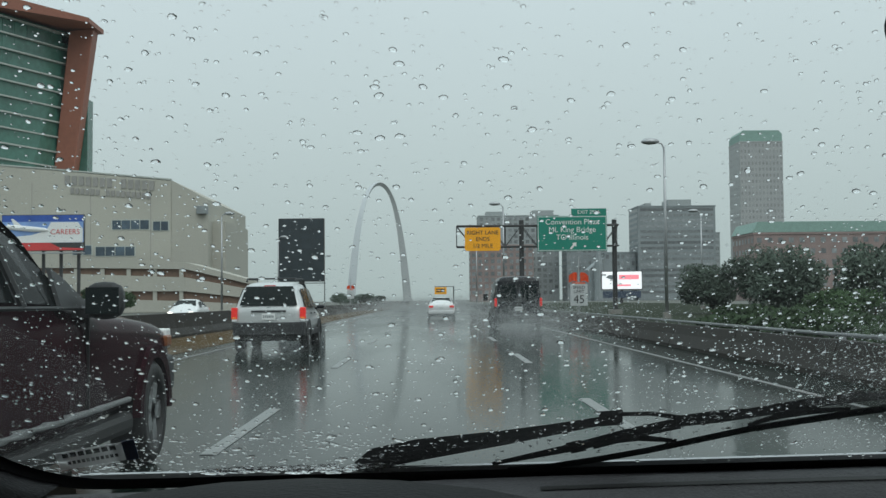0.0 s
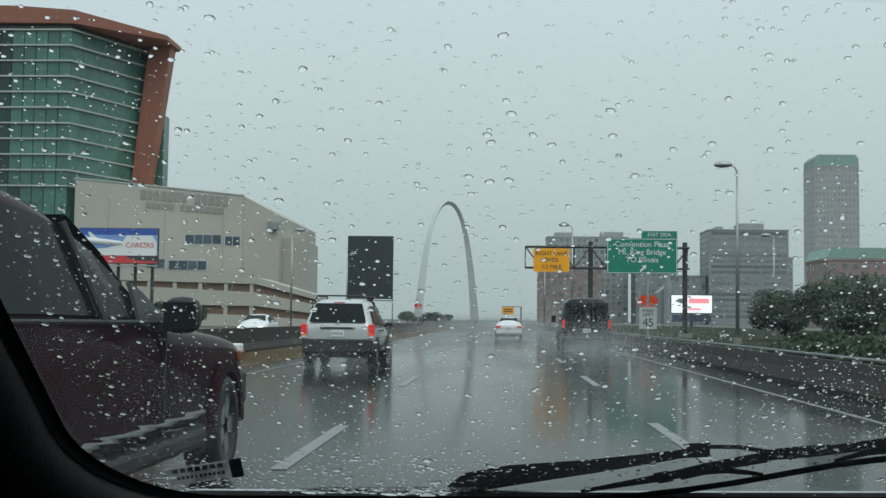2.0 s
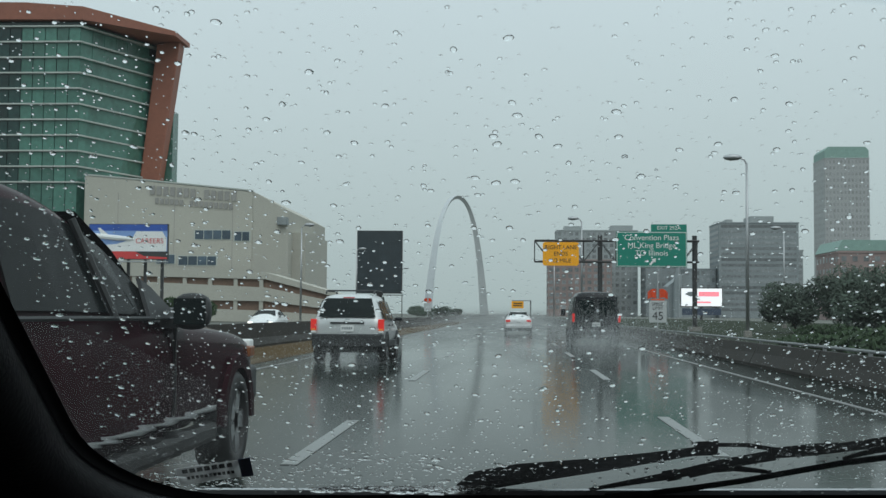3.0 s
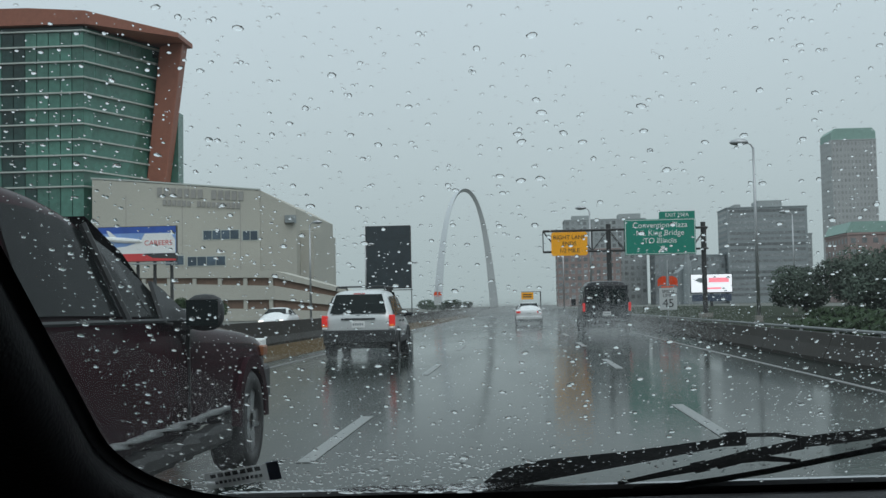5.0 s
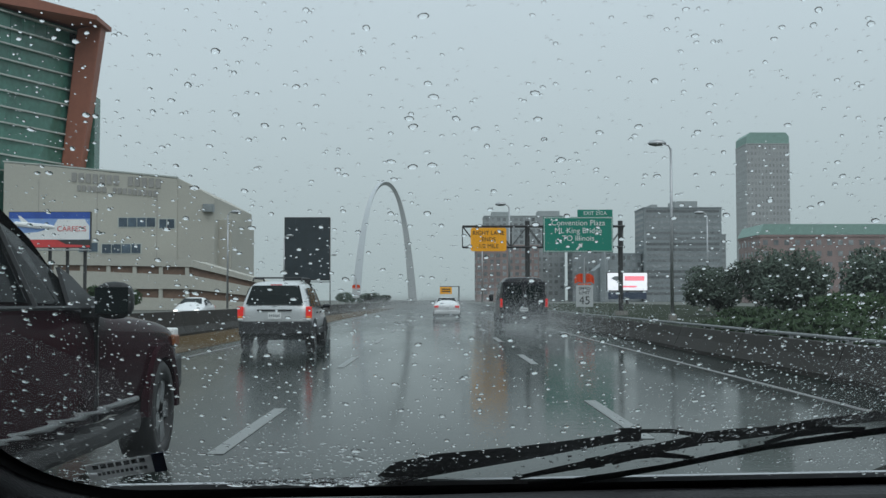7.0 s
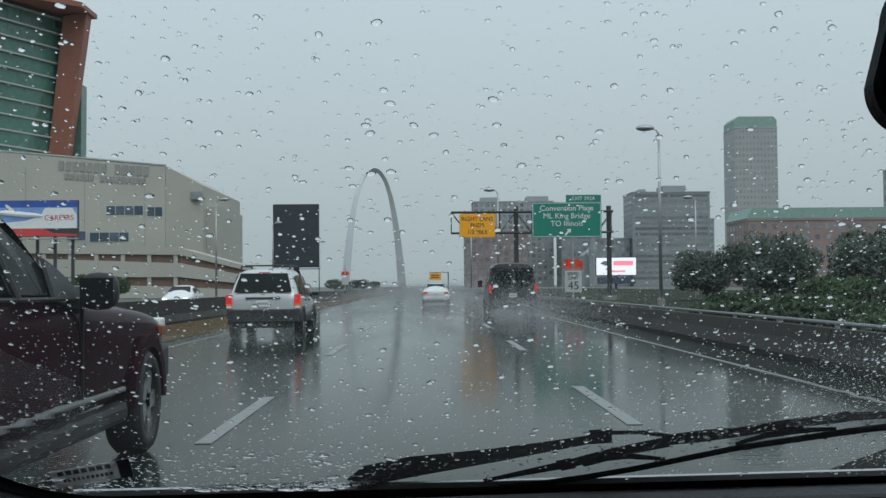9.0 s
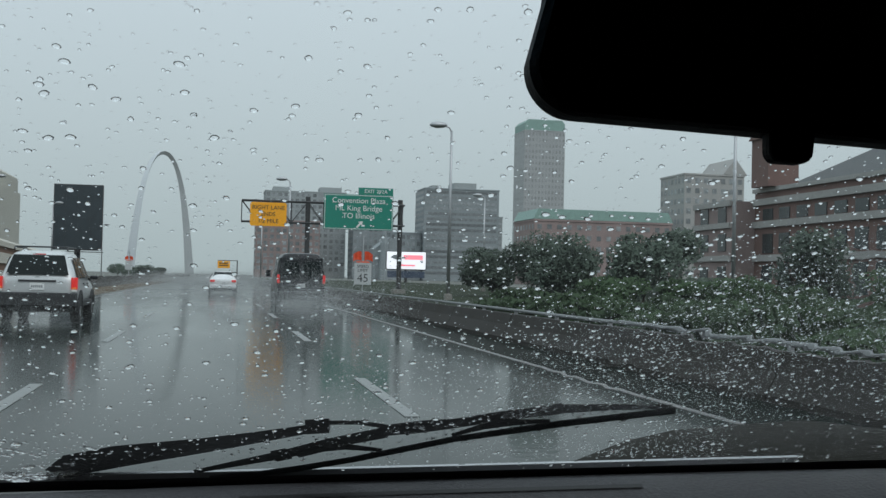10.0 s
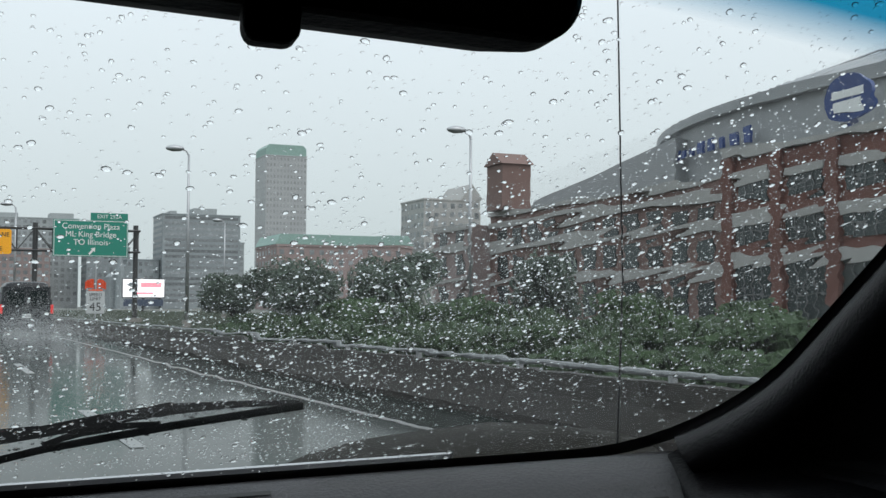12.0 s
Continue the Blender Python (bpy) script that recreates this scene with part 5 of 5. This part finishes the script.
def aperture(grow=0.0, n=10):
    """The glass outline: rounded lower corners, the foot rising a little to the right."""
    x0, x1, top = -0.303 - grow, 0.620 + grow, 0.53 + grow
    pts = []

    def corner(cx, cy, rx, ry, a0, a1):
        for k in range(n + 1):
            a = radians(a0 + (a1 - a0) * k / n)
            pts.append((cx + rx * math.cos(a), cy + ry * math.sin(a)))

    r = 0.085
    corner(x0 + r, 0.046 - grow + r, r, r, 180, 270)
    for k in range(1, 12):
        f = k / 12
        u = x0 + r + (x1 - 0.11 - x0 - r) * f
        pts.append((u, foot_line(u) - grow))
    r2 = 0.11
    corner(x1 - r2, 0.071 - grow + r2, r2, r2, 270, 360)
    corner(x1 - 0.06, top - 0.06, 0.06, 0.06, 0, 90)
    corner(x0 + 0.06, top - 0.06, 0.06, 0.06, 90, 180)
    return pts


CAR = thing("car", (0, 0, 0), "dark grey car with a black cabin and rain-wet windscreen", "car")
bm = bmesh.new()
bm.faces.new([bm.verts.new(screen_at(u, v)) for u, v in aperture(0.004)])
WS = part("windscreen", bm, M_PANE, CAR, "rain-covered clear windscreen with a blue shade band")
WS.visible_shadow = False


def frame_ring(name, steps, material, label=""):
    rings = [[beyond(u, v, d) for u, v in aperture(g)] for g, d in steps]
    return part(name, loft(rings, closed=True, caps=False), material, CAR, label, smooth=True)


frame_ring("glass_border", ((0.0, -0.003), (0.012, -0.004), (0.013, 0.004)), M_FRIT, "black ceramic glass border")
def trim_rows(steps):
    """Rows over the far pillar, the header and the near pillar, leaving the foot of the glass free."""
    rows = []
    for g, d in steps:
        p = aperture(g)
        rows.append([beyond(u, v, d) for u, v in p[26:] + p[:9]])
    return rows


part("pillar_trim", loft(trim_rows(((0.010, -0.006), (0.014, -0.022), (0.026, -0.045), (0.048, -0.066), (0.075, -0.072), (0.12, -0.062), (0.20, -0.03))), closed=False), M_TRIM, CAR, "grey moulded pillar trim", smooth=True)


DASH_ROWS = ((1.20, 0.03), (1.145, 0.006), (1.125, 0.001), (1.105, 0.001), (1.08, 0.008), (1.055, 0.019), (1.036, 0.035), (1.026, 0.035), (1.018, 0.029), (0.98, 0.027), (0.90, 0.032), (0.80, 0.055), (0.70, 0.10), (0.63, 0.2), (0.6, 0.42))


def dash_z(x, y):
    """Height of the dash top: a front roll, a crease, then the broad pad."""
    for (ya, da), (yb, db) in zip(DASH_ROWS, DASH_ROWS[1:]):
        if y >= yb:
            f = (ya - y) / (ya - yb)
            return 1.0265 + K * foot_line(x / K) * math.sin(LEAN) - (da + (db - da) * f)
    return 0.6


def bow(x):
    return 0.05 * ((x - 0.2) / 0.7) ** 2


def dashboard():
    rows = [[(-0.62 + 1.72 * k / 32, y - bow(-0.62 + 1.72 * k / 32), dash_z(-0.62 + 1.72 * k / 32, y)) for k in range(33)] for y, drop in DASH_ROWS]
    part("dashboard", loft(rows, closed=False), M_DASH, CAR, "dull grey vinyl dashboard top", smooth=True)
    # instrument hood before the driver
    rings = []
    for y, w, h in ((0.50, 0.24, 0.09), (0.56, 0.25, 0.108), (0.64, 0.255, 0.117), (0.70, 0.255, 0.118), (0.76, 0.25, 0.108), (0.82, 0.23, 0.08), (0.9, 0.2, 0.04)):
        rings.append([(-0.088 + w * math.cos(math.pi * k / 16), y, 1.02 + h * math.sin(math.pi * k / 16) ** 0.8) for k in range(17)])
    part("instrument_hood", loft(rings, closed=False), M_CABIN, CAR, "black instrument hood", smooth=True)
    # defroster slot
    part("defroster_slot", loft([[(x, y0 - bow(x), dash_z(x, y0) + 0.0015) for x in (0.075, 0.15, 0.25, 0.35, 0.44)] for y0 in (1.081, 1.085, 1.088)], closed=False), M_FRIT, CAR, "black defroster slot")
    # shade of the crease, laid in as a black strip
    part("crease_shade", loft([[(x, y0 - bow(x), dash_z(x, y0) + 0.0015) for x in (0.02, 0.1, 0.25, 0.4, 0.55, 0.7, 0.78)] for y0 in (1.0265, 1.031, 1.036, 1.043)], closed=False), M_FRIT, CAR, "black strip put in as shade in the dash pad crease")
    # dark foot of the far pillar over the end of the dash
    def top_z(x, y):
        return dash_z(x, y + bow(x))

    edge = ((0.815, 1.06), (0.785, 0.98), (0.762, 0.92), (0.755, 0.87), (0.775, 0.82), (0.81, 0.77), (0.88, 0.68), (0.93, 0.6))
    rows = [[(x + dx * (1.1 - x), y, top_z(x, y) + dz) for x, y in edge] for dx, dz in ((0.0, -0.008), (0.0, 0.003), (0.05, 0.008), (0.4, 0.018), (1.0, 0.05))]
    part("pillar_foot", loft(rows, closed=False), M_TRIM, CAR, "black foot of the pillar trim", smooth=True)
    part("dash_end", box(0.9, 1.06, 0.5, 1.0, 0.9, 1.09), M_CABIN, CAR, bevel=0.02)


dashboard()
def shell():
    """Outer body: roof, flanks, nose and tail below the line of sight."""
    part("roof_panel", loft([[(x, y, z - 0.05 * ((x - 0.24) / 0.9) ** 2) for x in (-0.66, -0.4, 0.0, 0.48, 0.88, 1.14)] for y, z in ((0.5, 1.585), (0.2, 1.62), (-0.8, 1.65), (-1.8, 1.62), (-2.1, 1.56), (-2.3, 1.1))], closed=False), M_OWN, CAR, "dark grey roof", smooth=True)
    for s, x in ((-1, -0.70), (1, 1.18)):
        side = loft([[(x + s * b, y, z) for z, b in ((0.28, -0.02), (0.5, 0.05), (0.9, 0.06), (zt, 0.0))] for y, zt in ((-2.3, 1.0), (-1.9, 1.05), (1.2, 1.02), (1.7, 0.88), (2.2, 0.76), (2.45, 0.62))], closed=False)
        bmesh.ops.solidify(side, geom=side.faces, thickness=0.03)
        part("flank", side, M_OWN, CAR, "dark grey door and wing panels", smooth=True)
        for y0, y1 in ((-1.7, -0.75), (-0.65, 0.45)):
            part("door_window", box(x - 0.012, x + 0.012, y0, y1, 1.06, 1.5), M_CARGLASS, CAR)
        for y in (-1.5, 1.75):
            wheel(CAR, x - s * 0.1, y, 0.34, 0.22)
        part("headlamp", box(x - s * 0.32 - 0.14, x - s * 0.32 + 0.14, 2.36, 2.46, 0.56, 0.68), M_WHITE, CAR, bevel=0.02)
    part("front_bumper", box(-0.68, 1.16, 2.3, 2.5, 0.26, 0.52), M_OWN, CAR, bevel=0.06)
    part("rear_bumper", box(-0.68, 1.16, -2.42, -2.28, 0.28, 1.0), M_OWN, CAR, bevel=0.06)


shell()
# closed shell round the seats, added unseen and windowless to keep daylight out
part("headliner", box(-0.62, 1.10, -1.9, 0.55, 1.52, 1.56), M_CABIN, CAR)
part("windowless_side", box(-0.66, -0.62, -1.9, 0.9, 0.3, 1.56), M_CABIN, CAR)
part("windowless_side", box(1.10, 1.14, -1.9, 0.9, 0.3, 1.56), M_CABIN, CAR)
part("windowless_rear", box(-0.66, 1.14, -1.94, -1.9, 0.3, 1.56), M_CABIN, CAR)
part("cabin_floor", box(-0.66, 1.14, -1.9, 1.2, 0.26, 0.3), M_CABIN, CAR)
part("firewall", box(-0.66, 1.14, 1.22, 1.26, 0.26, 0.98), M_CABIN, CAR)
for x in (-0.05, 0.62):
    part("seat_back", box(x - 0.24, x + 0.24, -0.75, -0.6, 0.35, 1.1), M_CABIN, CAR, bevel=0.05)
part("cowl", loft([[beyond(u, foot_line(u) + 0.003 + dv, 0.012 + dd) for u in (-0.24, -0.1, 0.0, 0.1, 0.2, 0.28, 0.35, 0.42)] for dv, dd in ((-0.010, 0.0), (0.003, 0.004), (0.0052, 0.008), (0.0046, 0.018), (-0.015, 0.028))], closed=False), M_STEEL, CAR, "bright wet cowl edge below the glass")
part("hood", loft([[(x, y, z - 0.06 * ((x - 0.24) / 0.9) ** 2) for x in (-0.68, -0.4, 0.0, 0.48, 0.88, 1.16)] for y, z in ((1.34, 0.95), (1.6, 0.91), (2.0, 0.83), (2.3, 0.72), (2.44, 0.5))], closed=False), M_OWN, CAR, "dark grey wet hood", smooth=True)
part("wing_crown", loft([[(x, y, z - fall + 0.02 * (1.08 - z)) for x, z in ((0.58, 0.97), (0.66, 1.015), (0.74, 1.045), (0.83, 1.064), (0.94, 1.073), (1.04, 1.062), (1.10, 1.02), (1.15, 0.93))] for y, fall in ((1.36, 0.03), (1.44, 0.006), (1.52, 0.0), (1.7, 0.012), (1.95, 0.05), (2.2, 0.12), (2.4, 0.26))], closed=False), M_OWN, CAR, "dark grey rounded wing top", smooth=True)
part("antenna", tube([beyond(0.545, 0.045, 0.12), beyond(0.447, 0.25, 0.14), beyond(0.334, 0.47, 0.16)], [0.0018, 0.0009, 0.0006], 6), M_RUBBER, CAR, "thin black whip antenna")


def mirror():
    c = EYE + K * (Vector((0.1950, 0.348, 1.3286)) - EYE)
    out = []
    w, h = 0.1010, 0.040
    for cx, cz, a0, r in ((w - 0.022, h - 0.022, 0, 0.022), (-w + 0.026, h - 0.03, 90, 0.03), (-w + 0.0175, -h + 0.021, 180, 0.021), (w - 0.018, -h + 0.018, 270, 0.018)):
        for k in range(13):
            a = radians(a0 + 7.5 * k)
            out.append((cx + r * math.cos(a) + 0.006 * (cz < 0) * (1 if cx > 0 else -1), cz + r * math.sin(a) + (0.003 if cx < 0 and cz < 0 else 0)))
    turn = pose(c.x, c.y, c.z, 0, 2.3, -7)
    place = lambda a, b, d: turn @ Vector((a, d, b))
    bm = loft([[place(a * s, b * s, d) for a, b in out] for s, d in ((0.97, -0.012), (1.0, -0.008), (1.0, 0.008), (0.9, 0.03), (0.6, 0.042))])
    body = part("rear_view_mirror", bm, M_CABIN, CAR, "black rear-view mirror housing", smooth=False)
    part("mirror_glass", prism([(a * 0.955, b * 0.94) for a, b in out], lambda a, b, d: place(a, b, -0.0135 + d), 0.001), M_MIRROR, body, "mirror glass showing the dark cabin")
    part("dimmer_tab", prism([(-0.011, -0.02), (0.010, -0.02), (0.009, -0.047), (0.006, -0.050), (-0.007, -0.050), (-0.0095, -0.047)], lambda a, b, d: place(a, b, -0.011 + d), 0.012), M_CABIN, body, "small black dimming tab", bevel=0.002)
    part("stalk", tube([place(0, 0.0, 0.03), place(0, 0.03, 0.06), screen_at(0.21, 0.49, -0.004)], 0.011, 10), M_CABIN, body)


mirror()


def sticker():
    t = thing("service_sticker", (0, 0, 0), "small pale service sticker with a dark end on the glass", "sticker")

    def at(a, b, d=0.0):
        p, q, r = Vector((-0.249, 0.0605)), Vector((-0.197, 0.0755)) - Vector((-0.249, 0.0605)), Vector((0.001, 0.0205))
        c = p + a * q + b * r
        return screen_at(c.x, c.y, -0.002 - d)

    part("label", prism([(0, 0), (0.84, 0), (0.84, 1), (0, 1)], lambda a, b, d: at(a, b, d), 0.0004), M_STICK, t, "half-clear printed label")
    part("dark_end", prism([(0.84, -0.05), (1.0, -0.05), (1.0, 1.05), (0.84, 1.05)], lambda a, b, d: at(a, b, d), 0.0005), M_BLUED, t, "dark blue end")
    for k in range(7):
        a = 0.08 + 0.1 * k
        part("print_bar", prism([(a, 0.68), (a + 0.075, 0.68), (a + 0.075, 0.93), (a, 0.93)], lambda a, b, d: at(a, b, 0.0006 + d), 0.0002), M_STICKP, t)
    for k in range(11):
        a = 0.12 + 0.06 * k
        part("print_bar", prism([(a, 0.28), (a + 0.04, 0.28), (a + 0.04, 0.46), (a, 0.46)], lambda a, b, d: at(a, b, 0.0006 + d), 0.0002), M_STICKP, t)


M_STICK = clear_film("sticker_film", (0.7, 0.7, 0.7), 0.35)
M_STICKP = clear_film("sticker_print", (0.02, 0.02, 0.025), 0.6)
M_BLUED = surf("dark_blue_film", (0.012, 0.02, 0.05), 0.5, grain=120, amount=0.3, bump=0)
sticker()


def wiper():
    """Parked wiper: broad arm, link, centre clip, two yokes and the rubber blade."""
    t = thing("wiper", (0, 0, 0), "black windscreen wiper parked low on wet glass", "wiper")
    P = beyond

    def strip(name, path, th, label=""):
        """A flat bar along (u, v, half width, height above the glass)."""
        rings = []
        for i, (u, v, w, d) in enumerate(path):
            a, b = path[max(i - 1, 0)], path[min(i + 1, len(path) - 1)]
            n = Vector((-(b[1] - a[1]), b[0] - a[0])).normalized()
            rings.append([P(u + n.x * w, v + n.y * w, d), P(u + n.x * w * 0.8, v + n.y * w * 0.8, d + th), P(u - n.x * w * 0.8, v - n.y * w * 0.8, d + th), P(u - n.x * w, v - n.y * w, d)])
        return part(name, loft(rings), M_RUBBER, t, label)

    strip("arm", [(-0.058, 0.058, 0.008, 0.012), (-0.046, 0.070, 0.0125, 0.016), (-0.02, 0.0795, 0.0125, 0.02), (0.03, 0.092, 0.0085, 0.024), (0.06, 0.101, 0.0065, 0.025), (0.090, 0.1105, 0.005, 0.025)], 0.012, "broad tapered wiper arm")
    strip("arm_clip", [(0.087, 0.1125, 0.0085, 0.024), (0.101, 0.114, 0.0085, 0.024)], 0.016)
    strip("arm_link", [(0.098, 0.1175, 0.0024, 0.026), (0.118, 0.1178, 0.0024, 0.025), (0.136, 0.1130, 0.0024, 0.022), (0.142, 0.1125, 0.003, 0.02)], 0.006)
    strip("centre_clip", [(0.134, 0.1085, 0.0065, 0.014), (0.158, 0.1135, 0.0072, 0.014), (0.174, 0.1165, 0.006, 0.014)], 0.016)
    strip("yoke", [(0.024, 0.0605, 0.0022, 0.006), (0.05, 0.0705, 0.0037, 0.009), (0.075, 0.080, 0.0050, 0.012), (0.105, 0.0945, 0.0060, 0.015), (0.136, 0.1065, 0.0065, 0.016)], 0.008)
    strip("yoke", [(0.172, 0.1155, 0.0056, 0.016), (0.205, 0.1255, 0.0060, 0.014), (0.236, 0.1335, 0.0056, 0.012), (0.270, 0.1362, 0.0037, 0.009), (0.309, 0.1372, 0.0022, 0.006)], 0.008)
    strip("claw", [(0.086, 0.079, 0.0022, 0.006), (0.10, 0.0875, 0.0037, 0.010), (0.114, 0.090, 0.0037, 0.010), (0.137, 0.086, 0.0020, 0.005)], 0.005)
    strip("claw", [(0.178, 0.1035, 0.0020, 0.005), (0.195, 0.1135, 0.0037, 0.009), (0.214, 0.1185, 0.0037, 0.009), (0.236, 0.1205, 0.0020, 0.005)], 0.005)
    strip("yoke_joint", [(0.071, 0.0785, 0.0069, 0.011), (0.080, 0.082, 0.0069, 0.011)], 0.012)
    strip("yoke_joint", [(0.231, 0.132, 0.0063, 0.011), (0.240, 0.1345, 0.0063, 0.011)], 0.012)
    strip("blade", [(0.034, 0.0525, 0.003, 0.001), (0.06, 0.0565, 0.0035, 0.001), (0.09, 0.0645, 0.0038, 0.001), (0.12, 0.0745, 0.0038, 0.001), (0.18, 0.0990, 0.0038, 0.001), (0.245, 0.1175, 0.0042, 0.001), (0.313, 0.1330, 0.0042, 0.001)], 0.006, "long black rubber blade")


wiper()


def running_film(outline, lean, long, short, amp, fade, calm, cell=0.0026):
    """A rippled sheet of water on the outer face of the glass, inside an outline of (u, v)."""
    def inside(u, v):
        odd = False
        for (a, b), (c, d) in zip(outline, outline[1:] + outline[:1]):
            if (b > v) != (d > v) and u < a + (v - b) * (c - a) / (d - b):
                odd = not odd
        return odd

    def rim(u, v):
        """Distance from the outline, which the sheet thins out to."""
        best = 1.0
        for (a, b), (c, d) in zip(outline, outline[1:] + outline[:1]):
            f = min(max(((u - a) * (c - a) + (v - b) * (d - b)) / ((c - a) ** 2 + (d - b) ** 2), 0), 1)
            best = min(best, math.hypot(u - a - f * (c - a), v - b - f * (d - b)))
        return best

    us, ws = [p[0] for p in outline], [p[1] for p in outline]
    n, m = int((max(us) - min(us)) / cell) + 1, int((max(ws) - min(ws)) / cell) + 1
    ca, sa = math.cos(lean), math.sin(lean)
    vs, fs = [], []
    for j in range(m + 1):
        for i in range(n + 1):
            u, v = min(us) + cell * i, min(ws) + cell * j
            a, b = (u * ca + v * sa) / long, (v * ca - u * sa) / short
            wave = noise.noise((a, b, 0.3)) + 0.45 * noise.noise((2.3 * a, 2.1 * b, 4.1))
            thin = min(rim(u, v) / fade, 1.0) if inside(u, v) else 0.0
            thin *= 0.12 + 0.88 * min(max((v - calm) / 0.10, 0.0), 1.0)
            vs.append(screen_at(u, v, 0.0002 + thin * (1.6 * amp + amp * wave)))
            vs.append(screen_at(u, v, 0.0002))
    for j in range(m):
        for i in range(n):
            if inside(min(us) + cell * (i + 0.5), min(ws) + cell * (j + 0.5)):
                k = (j * (n + 1) + i) * 2
                up = 2 * (n + 1)
                fs.append((k, k + up, k + up + 2, k + 2))
                fs.append((k + 1, k + 3, k + up + 3, k + up + 1))
    me = bpy.data.meshes.new("running_water")
    me.from_pydata(vs, [], fs)
    me.polygons.foreach_set("use_smooth", [True] * len(me.polygons))
    me.materials.append(M_WATER)
    ob = new("running_water", me)
    ob.visible_shadow = False
    tagged(ob, "uneven sheet of running rain water on the glass", "water", kind="stuff")


# left unswept on the far side above the parked blade, and along the near pillar
running_film([(0.26, 0.235), (0.37, 0.312), (0.48, 0.388), (0.60, 0.48), (0.66, 0.48), (0.66, 0.20), (0.64, 0.09), (0.54, 0.03), (0.42, 0.03), (0.34, 0.04),
              (0.317, 0.130), (0.26, 0.120), (0.205, 0.125), (0.20, 0.19)], radians(33), 0.045, 0.0085, 0.000055, 0.04, 0.15)
running_film([(-0.33, 0.07), (-0.275, 0.075), (-0.225, 0.09), (-0.20, 0.135), (-0.21, 0.18), (-0.24, 0.21), (-0.285, 0.235), (-0.33, 0.24)], radians(-4), 0.03, 0.006, 0.000018, 0.025, 0.0, 0.002)


def raindrops():
    """Beads of water on the outer face of the glass."""
    rng = random.Random(11)
    vs, fs = [], []
    out = Vector((0, math.sin(LEAN), math.cos(LEAN)))
    up = Vector((0, -math.cos(LEAN), math.sin(LEAN)))
    rt = Vector((1, 0, 0))
    seg = 7

    def bead(u, v, r, stretch, tilt, hgt=0.32):
        c = screen_at(u, v, 0.0006)
        e = rt * math.cos(tilt) + up * math.sin(tilt)
        f = up * math.cos(tilt) - rt * math.sin(tilt)
        k = len(vs)
        wob = [rng.uniform(0.86, 1.12) for _ in range(seg)]
        for q, h in ((1.0, 0.0), (0.8, 0.42), (0.42, 0.84)):
            for i in range(seg):
                a = 2 * math.pi * i / seg
                vs.append(c + (e * math.cos(a) * stretch + f * math.sin(a)) * r * q * wob[i] + f * (0.38 * h * r) + out * (hgt * r * h))
        vs.append(c + f * (0.38 * r) + out * hgt * r)
        for j in range(2):
            for i in range(seg):
                fs.append((k + j * seg + i, k + j * seg + (i + 1) % seg, k + (j + 1) * seg + (i + 1) % seg, k + (j + 1) * seg + i))
        for i in range(seg):
            fs.append((k + 2 * seg + i, k + 2 * seg + (i + 1) % seg, k + 3 * seg))
        fs.append(tuple(k + i for i in range(seg - 1, -1, -1)))

    # swept part: scattered round beads
    for _ in range(14500):
        u, v = rng.uniform(-0.29, 0.60), rng.uniform(0.06, 0.52)
        if v > 0.40 and rng.random() < (v - 0.40) * 7:
            continue
        r = min(0.00056 * math.exp(rng.gauss(0.0, 0.62)), 0.0024)
        bead(u, v, r, rng.uniform(1.0, 1.6), rng.gauss(0, 0.22), rng.uniform(0.30, 0.46))
    # unswept part on the far side: a dense spatter
    for _ in range(47000):
        u, v = rng.uniform(0.06, 0.60), rng.uniform(0.075, 0.43)
        lim = 0.42 - 0.5 * (0.62 - u)
        if v > lim + rng.gauss(0, 0.03) or rng.random() > min(1.0, (u - 0.04) * 4.6):
            continue
        if u > 0.36 and v < 0.19 and rng.random() < 1.25 - (v - 0.08) * 9 or u > 0.37 and rng.random() < (u - 0.37) * 3.6:
            continue
        r = min(0.00035 * math.exp(rng.gauss(0.0, 0.62)), 0.0022)
        bead(u, v, r, rng.uniform(0.9, 1.5), rng.gauss(0.3, 0.3), rng.uniform(0.32, 0.50))
    for _ in range(130):
        u, v = rng.uniform(0.28, 0.6), rng.uniform(0.15, 0.36)
        if v < 0.40 - 0.55 * (0.62 - u):
            bead(u, v, 0.00042 * math.exp(rng.gauss(0.1, 0.4)), rng.uniform(3, 7), rng.gauss(0.55, 0.15), 0.4)
    # water heaped below the swept arc at the driver's end
    for _ in range(700):
        u = rng.uniform(-0.28, -0.03)
        top = 0.105 - 1.6 * (u + 0.12) ** 2
        v = rng.uniform(0.05, top)
        bead(u, v, 0.0008 * math.exp(rng.gauss(0, 0.5)), rng.uniform(1.2, 2.8), rng.gauss(0, 0.3), 0.3)
    for _ in range(260):
        u = rng.uniform(-0.16, -0.045)
        bead(u, 0.052 + 0.05 * (u + 0.25) * rng.random(), 0.0015 * math.exp(rng.gauss(0, 0.4)), rng.uniform(1.5, 3.5), rng.gauss(0, 0.2), 0.4)
    me = bpy.data.meshes.new("raindrops")
    me.from_pydata(vs, [], fs)
    me.flip_normals()
    me.polygons.foreach_set("use_smooth", [len(p.vertices) < 7 for p in me.polygons])
    me.materials.append(M_WATER)
    ob = new("raindrops", me)
    ob.visible_shadow = False
    tagged(ob, "beads of clear rain water scattered over the windscreen", "raindrops", kind="stuff")


raindrops()
